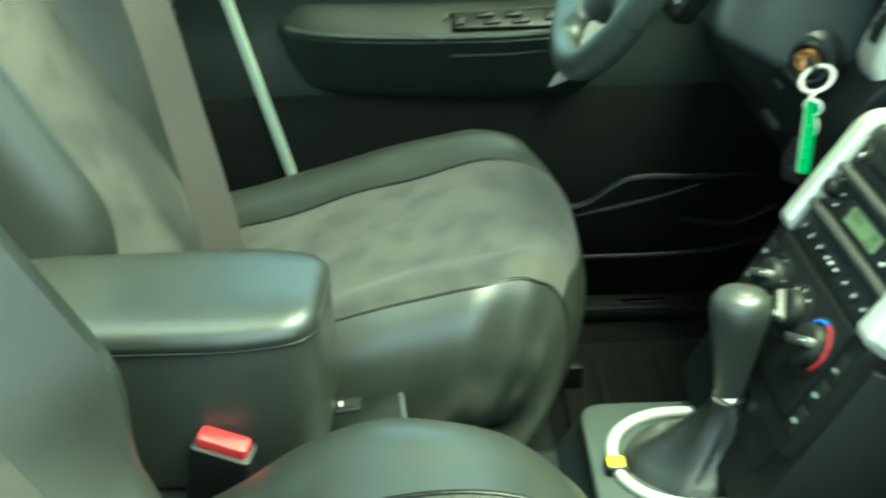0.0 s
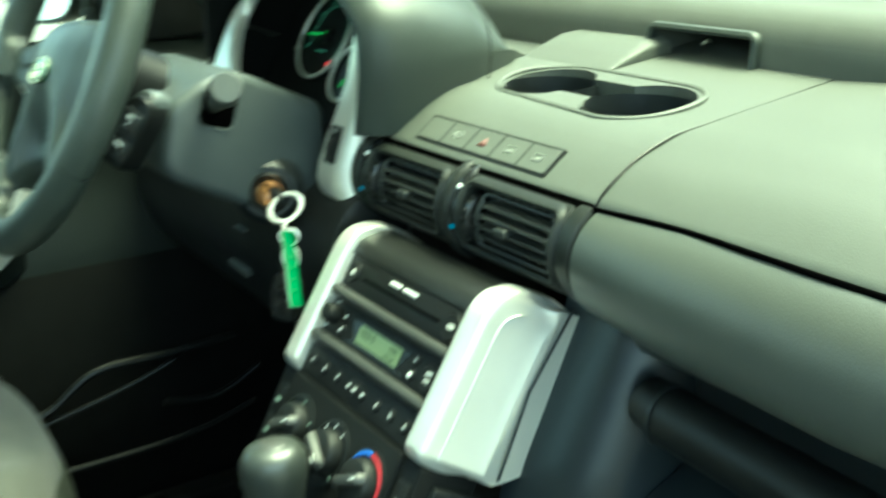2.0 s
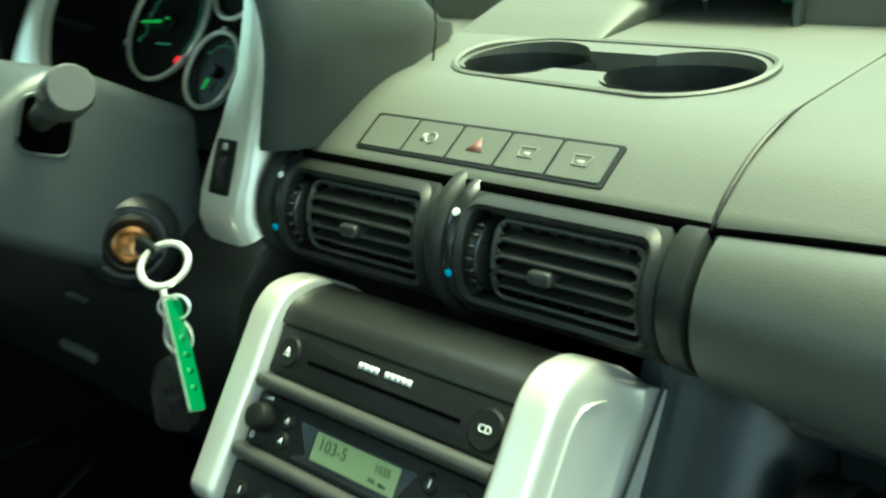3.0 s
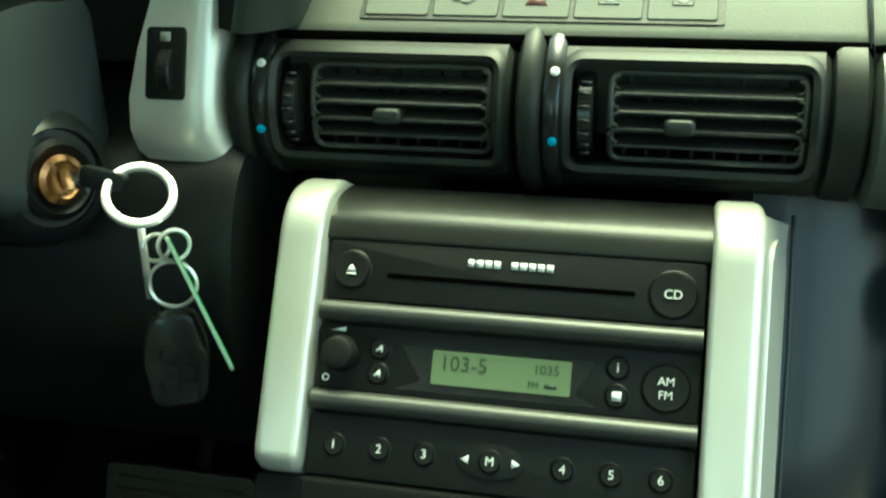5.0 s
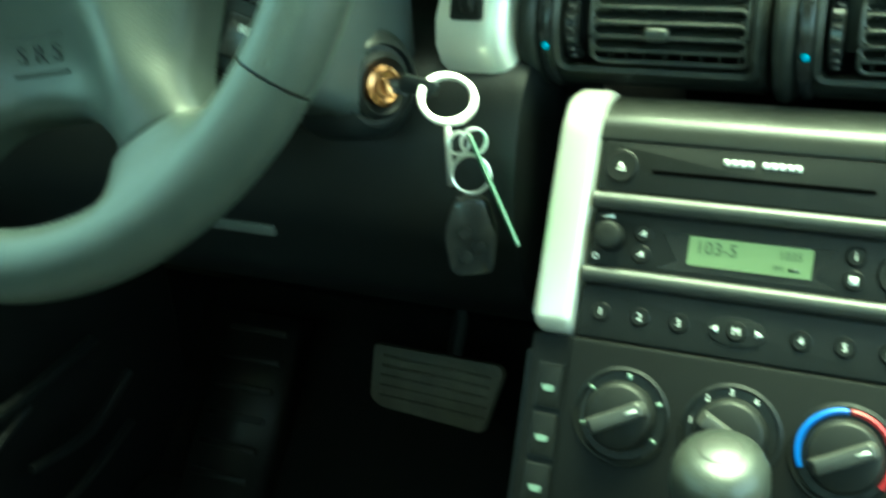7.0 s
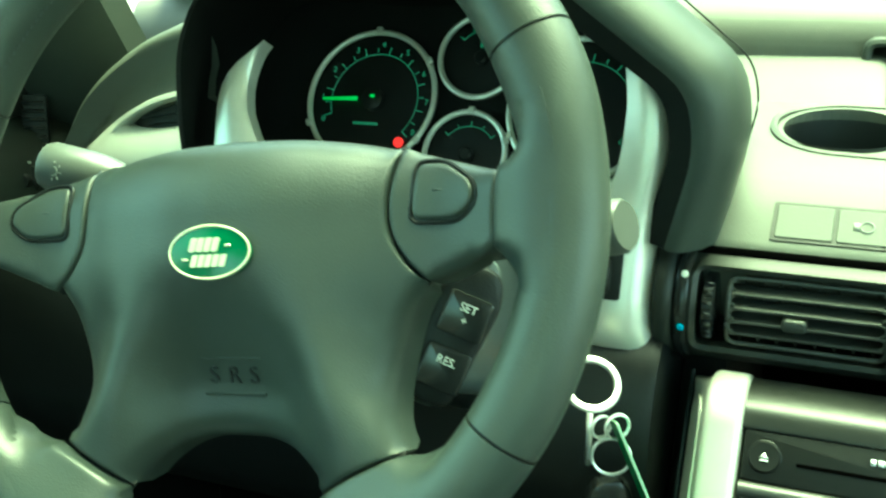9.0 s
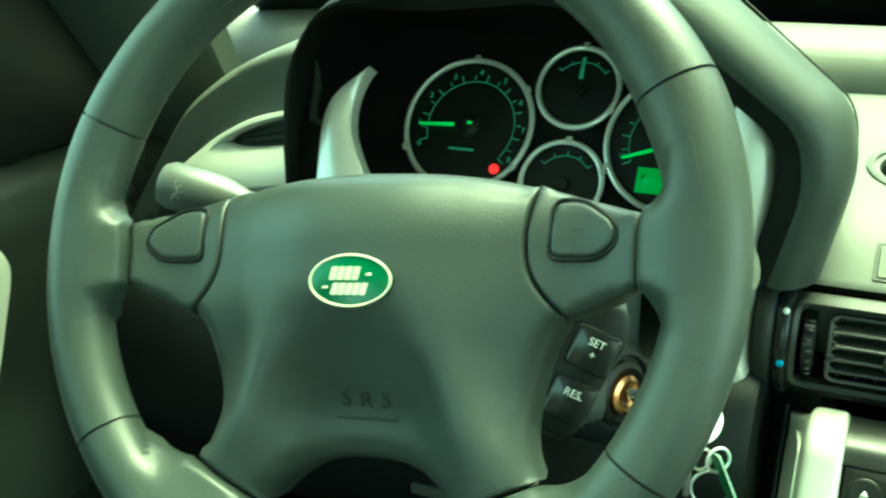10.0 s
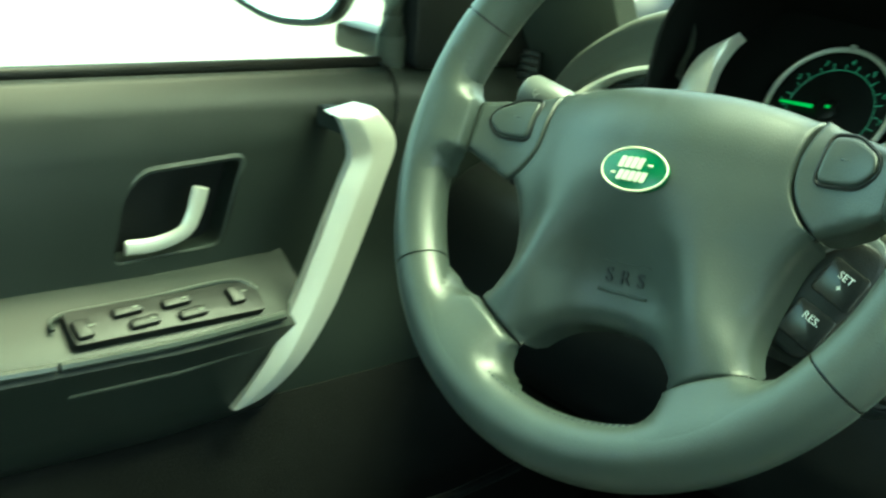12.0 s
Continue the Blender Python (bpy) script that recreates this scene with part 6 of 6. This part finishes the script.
    part("headrest", loft([[tuple(hr @ Vector((x, y, z))) for x, y in rect(0.26 * k, 0.17 * k, 0.06 * k, 5)] for z, k in ((-0.05, 0.7), (-0.035, 0.93), (0, 1.0), (0.03, 0.95), (0.045, 0.7))]), LEATHER, st, "dark leather headrest")
    for s in (-1, 1):
        part("headrest_post", tube([(xc + s * 0.06, -1.09 + fwd, 1.10), (xc + s * 0.06, -1.06 + fwd, 0.98)], 0.006, 8), CHROME, st)
    return st


NOSE = [(-0.74, 0.410), (-0.66, 0.428), (-0.58, 0.450), (-0.50, 0.472), (-0.42, 0.493), (-0.355, 0.508), (-0.305, 0.512), (-0.273, 0.503), (-0.251, 0.482), (-0.239, 0.452), (-0.234, 0.41), (-0.240, 0.36), (-0.257, 0.30)]
NOSE_2 = [(-0.74, 0.412), (-0.66, 0.447), (-0.58, 0.487), (-0.52, 0.527), (-0.46, 0.552), (-0.41, 0.559), (-0.355, 0.550), (-0.31, 0.527), (-0.28, 0.500), (-0.262, 0.472), (-0.252, 0.442), (-0.252, 0.402), (-0.264, 0.316)]
car_seat(-0.328, 0.0, -0.40, 0.71, NOSE)
car_seat(0.376, 0.086, -0.42, 0.62, NOSE_2, 0.014)

# armrest on the driver's seat
ar = thing("armrest", (-0.02, -0.70, 0.40), "padded black leather armrest with a stitched lower edge", "armrest")


def arm_rings(z_shift, secs):
    out = []
    for z, k, d in secs:
        out.append([(-0.020 + x * k, -0.70 + y * (1 - d), z + z_shift + (0.010 if y > 0.10 else 0) * 0) for x, y in rounded([(-0.076, -0.22), (0.080, -0.22), (0.084, 0.10), (0.070, 0.172), (-0.060, 0.176), (-0.080, 0.12)], [0.02, 0.02, 0.03, 0.05, 0.05, 0.03], 5)])
    return out


part("pad", loft(arm_rings(0, [(0.552, 0.99, 0.0), (0.556, 1.015, -0.008), (0.561, 1.015, -0.008), (0.568, 0.975, 0.0), (0.5735, 0.89, 0.03), (0.5775, 0.74, 0.08), (0.580, 0.50, 0.25), (0.581, 0.2, 0.6)])), LEATHER, ar, "smooth leather top pad")
part("lower_pad", loft(arm_rings(0, [(0.385, 0.84, 0.12), (0.40, 0.92, 0.05), (0.43, 0.98, 0.0), (0.49, 1.0, -0.005), (0.535, 1.01, -0.006), (0.5505, 0.99, 0.0)])), LEATHER, ar, "leather lower half")
part("seam", tube(arm_rings(0, [(0.5515, 1.0, 0.0)])[0], 0.0018, 6, closed=True), BLACK, ar)

# seat belt of the driver and the buckles
belt = thing("seat_belt", (-0.33, -0.70, 0.44), "brownish-grey seat belt strap over the driver's seat", "seat belt")


def strap(pts, w, across, material, parent, name="strap", th=0.0014):
    P = smooth_path(pts, 8)
    rings = []
    for i, p in enumerate(P):
        d = (P[min(i + 1, len(P) - 1)] - P[max(i - 1, 0)]).normalized()
        ac = Vector(across[0]).lerp(Vector(across[1]), i / (len(P) - 1))
        ac = (ac - d * ac.dot(d)).normalized()
        nn = d.cross(ac)
        rings.append([p + ac * w / 2 + nn * th, p - ac * w / 2 + nn * th, p - ac * w / 2 - nn * th, p + ac * w / 2 - nn * th])
    return part(name, loft(rings), material, parent)


strap([(-0.50, -0.88, 1.05), (-0.43, -0.81, 0.90), (-0.375, -0.752, 0.77), (-0.350, -0.720, 0.62), (-0.335, -0.700, 0.52), (-0.325, -0.685, 0.43)], 0.050, ((-0.2, 1, 0), (-0.2, 1, 0)), WEBBING, belt)
part("strap_tongue", prism(rect(0.05, 0.03, 0.006), -0.003, 0.003, m=frame_of((-0.322, -0.676, 0.425), (0.1, 0, 1), (0.7, -0.6, 0)), bevel=0.001), BLACK, belt)
pil = thing("pillar_strip", (-0.72, -0.647, 0.30), "pale green edge of the door frame behind the seat", "door frame")
strap([(-0.735, -0.80, 0.95), (-0.722, -0.724, 0.661), (-0.718, -0.645, 0.34)], 0.013, ((0.3, 1, 0), (0.3, 1, 0)), mat("pale_green_trim", (0.42, 0.50, 0.40), 0.4, vary=0.05), pil, "strip", 0.004)


def buckle(x, y, z, yaw):
    b = thing("belt_buckle", (x, y, 0.25), "black seat belt buckle with a red release button", "buckle", "belt buckles")
    f = at(pose(x, y, z), 0, 0, 0, -14, 8, yaw)
    part("casing", prism(rect(0.030, 0.062, 0.008, 4), -0.11, -0.004, m=f, bevel=0.004), BLACK, b)
    part("release_button", prism(rect(0.020, 0.050, 0.006, 4), -0.01, 0.007, m=f, bevel=0.004), RED, b, "red release button")
    part("stem", tube([f @ Vector((0, 0, -0.10)), f @ Vector((0, 0, -0.2))], 0.012, 8, squash=(0.5, 1.3)), BLACK, b)
    return b


buckle(0.075, -0.620, 0.460, -14)

# ---- centre console ----
con = thing("centre_console", (0, -0.3, 0.10), "dark plastic console between the seats with gear lever", "centre console")
cz = rounded([(-0.11, 0.10), (-0.11, 0.335), (-0.095, 0.352), (0.095, 0.352), (0.11, 0.335), (0.11, 0.10)], [0, 0.012, 0.012, 0.012, 0.012, 0], 4)
part("body", loft([[(x * k, y, z + dz) for x, z in cz] for y, k, dz in ((-0.95, 0.85, 0.03), (-0.48, 0.9, 0.03), (-0.46, 0.88, -0.02), (-0.36, 0.90, -0.06), (-0.29, 0.98, -0.05), (-0.255, 1.03, 0.0), (-0.10, 1.08, 0.0), (0.05, 1.12, 0.02))]), DASH_DK, con, "dark console body")
sp = frame_of((-0.014, -0.510, 0.398), (-0.1, 1, 0.06), (0, -0.06, 1))
part("switch_plate", prism(rect(0.120, 0.108, 0.02), -0.05, 0.004, m=sp, bevel=0.003), BLACK, con, "black plate with window switches")
# The rim's paler grey draws the light caught along the plate's edges.
part("plate_rim", tube([tuple(sp @ Vector((x, y, 0.004))) for x, y in rect(0.121, 0.109, 0.02)], 0.0026, 8, closed=True), COLP, con, "rim of the plate, paler grey for its lit edges")
for i, (x, y) in enumerate(((-0.036, -0.014), (0.038, -0.022))):
    part("window_switch", prism(rect(0.024, 0.050, 0.004), 0.002, 0.009, m=at(sp, x, y, 0), bevel=0.002), GLOSSK, con)
    part("switch_mark", box(0.008, 0.003, 0.0006, m=at(sp, x, y + 0.004, 0.0094)), WHITE, con)
GC = Vector((0.0, -0.158, 0.356))
part("gate_plate", prism(rect(0.196, 0.214, 0.03), -0.01, 0.003, m=Matrix.Translation(GC), bevel=0.003), HOOD_M, con, "grey-green gear lever plate")
part("gate_ring", tube([(GC.x + x, GC.y + y, GC.z + 0.006) for x, y in oval(0.074, 0.084, 48, p=2.2)], 0.0062, 10, closed=True), SILVER, con, "silver ring round the gear lever boot")
part("ring_tag_border", box(0.023, 0.0225, 0.0135, bevel=0.003, c=(0.014, -0.2405, 0.3628)), BLACK, con)
part("ring_tag", box(0.018, 0.018, 0.016, bevel=0.003, c=(0.014, -0.241, 0.363)), YELLOW, con, "yellow tag on the silver ring")
boot = []
nb = 48
for z, rx, ry, ox, oy, fold in ((0.352, 0.066, 0.076, 0, 0, 0.01), (0.360, 0.062, 0.071, 0, 0.001, 0.03), (0.368, 0.053, 0.061, 0.001, 0.005, 0.07), (0.380, 0.041, 0.048, 0.002, 0.012, 0.11), (0.396, 0.031, 0.036, 0.004, 0.019, 0.13), (0.414, 0.023, 0.025, 0.005, 0.024, 0.10), (0.430, 0.0175, 0.0185, 0.006, 0.027, 0.05), (0.440, 0.015, 0.016, 0.006, 0.028, 0.0)):
    boot.append([(GC.x + ox + rx * (1 + fold * math.sin(5 * t + z * 60) + fold * 0.5 * math.sin(11 * t)) * math.cos(t), GC.y + oy + ry * (1 + fold * math.sin(5 * t + z * 60)) * math.sin(t), z + fold * 0.03 * math.sin(3 * t)) for t in (2 * math.pi * i / nb for i in range(nb))])
part("lever_boot", loft(boot), mat("boot_leather", (0.009, 0.0105, 0.009), 0.36, bump=0.4, scale=450, vary=0.15), con, "folded black leather boot")
part("lever_collar", lathe([(0.0150, 0.438), (0.0165, 0.441), (0.0165, 0.446), (0.0140, 0.449)], 24, m=pose(0.006, -0.130, 0)), CHROME, con, "thin chrome collar")
kp = [(0.0140, 0.447), (0.0158, 0.468), (0.0188, 0.492), (0.0222, 0.513), (0.0254, 0.531), (0.0270, 0.543), (0.0262, 0.553), (0.0225, 0.5605), (0.0150, 0.5645), (0.0001, 0.566)]
part("gear_knob", loft([[(0.007 + r * 0.95 * math.cos(t), -0.131 + r * 1.08 * math.sin(t), z) for t in (2 * math.pi * i / 28 for i in range(28))] for r, z in kp]), mat("knob_leather", (0.020, 0.023, 0.020), 0.36, bump=0.15, scale=500, vary=0.2, vscale=25, coat=0.12), con, "smooth dark leather gear knob")
part("knob_cap", lathe([(0.012, 0.0), (0.010, 0.0012), (0.0001, 0.0014)], 24, m=pose(0.007, -0.131, 0.5650)), RADIO_G, con)

# ---- pedals and floor ----
ped = thing("brake_pedal", (-0.35, 0.28, 0.2), "wide grey ribbed rubber brake pedal", "pedal")
PF = frame_of((-0.362, 0.270, 0.272), (0.02, 0.42, 0.9), (0.03, -0.9, 0.42))
pd = part("pedal_pad", prism(rounded([(-0.076, 0.034), (-0.073, -0.026), (-0.060, -0.034), (0.062, -0.040), (0.078, 0.028), (0.070, 0.036)], 0.008), -0.006, 0.006, m=PF, bevel=0.003), PEDAL, ped)
for i in range(5):
    part("pad_rib", box(0.125, 0.0035, 0.002, m=at(PF, 0.001, -0.022 + 0.011 * i, 0.0065, 0, 0, -1)), PEDAL, pd)
part("pedal_arm", tube([(-0.352, 0.285, 0.27), (-0.345, 0.31, 0.33), (-0.343, 0.33, 0.42), (-0.34, 0.34, 0.55)], 0.010, 8, squash=(0.5, 1)), BLACK, ped)
ft = thing("foot_rest", (-0.60, 0.25, 0.15), "dark carpeted foot rest", "foot rest")
part("pad", loft([[(x, y, z), (x, y + 0.16, z + 0.17), (x, y + 0.19, z + 0.15), (x, y + 0.03, z - 0.03)] for x, y, z in ((-0.66, 0.16, 0.12), (-0.56, 0.16, 0.12))]), RUBBER, ft)
for k in range(6):
    part("rest_rib", box(0.08, 0.008, 0.006, m=pose(-0.61, 0.185 + 0.024 * k, 0.150 + 0.0255 * k, 47), bevel=0.002), RUBBER, ft)
accel = thing("accelerator_pedal", (-0.20, 0.27, 0.12), "black rubber accelerator pedal pad", "pedal")
part("pedal_pad", box(0.05, 0.015, 0.14, m=pose(-0.215, 0.30, 0.22, -35), bevel=0.005), RUBBER, accel)


def mat_thing(xc):
    m_ = thing("floor_mat", (xc, -0.05, 0.095), "black rubber floor mat with raised ribs", "floor mat", "floor mats")
    out = rounded([(-0.20, -0.20), (0.20, -0.20), (0.21, 0.15), (-0.21, 0.15)], 0.04, 5)
    part("sheet", prism(out, 0.0, 0.008, m=pose(xc, -0.03, 0.091), bevel=0.003), RUBBER, m_)
    for i in range(9):
        part("rib", box(0.34, 0.010, 0.004, bevel=0.0015, c=(xc, -0.17 + 0.034 * i, 0.101)), RUBBER, m_)


mat_thing(-0.40)
mat_thing(0.40)
sill = thing("sill_plate", (-0.69, -0.1, 0.10), "dark sill beside the seat with an added highlight strip", "sill plate")
part("plate", box(0.05, 0.9, 0.03, c=(-0.70, -0.25, 0.105), bevel=0.008), RUBBER, sill)
# Chrome strip added in place of a highlight on the glossy sill.
part("glint_strip", box(0.012, 0.085, 0.004, c=(-0.690, -0.066, 0.124), bevel=0.001), CHROME, sill, "short chrome strip added as the sill's highlight")
# moulded lines of the door pocket
for pts, r in ((((-0.655, -0.24, 0.325), (-0.655, -0.18, 0.33), (-0.655, -0.11, 0.372), (-0.655, 0.0, 0.372), (-0.66, 0.10, 0.375)), 0.006), (((-0.655, -0.20, 0.31), (-0.655, -0.08, 0.335), (-0.655, 0.0, 0.36)), 0.004), (((-0.652, -0.02, 0.30), (-0.652, 0.06, 0.29), (-0.652, 0.13, 0.32)), 0.005), (((-0.652, -0.22, 0.235), (-0.652, 0.0, 0.238), (-0.655, 0.12, 0.262)), 0.004)):
    part("pocket_fold", tube(smooth_path(pts, 6), r, 8), BLACK, door)

solid("wall_footwell", box(0.03, 0.30, 0.62, c=(-0.765, 0.46, 0.41)), CARPET, "black carpeted side of the footwell", "wall", kind="structure", smooth=False)
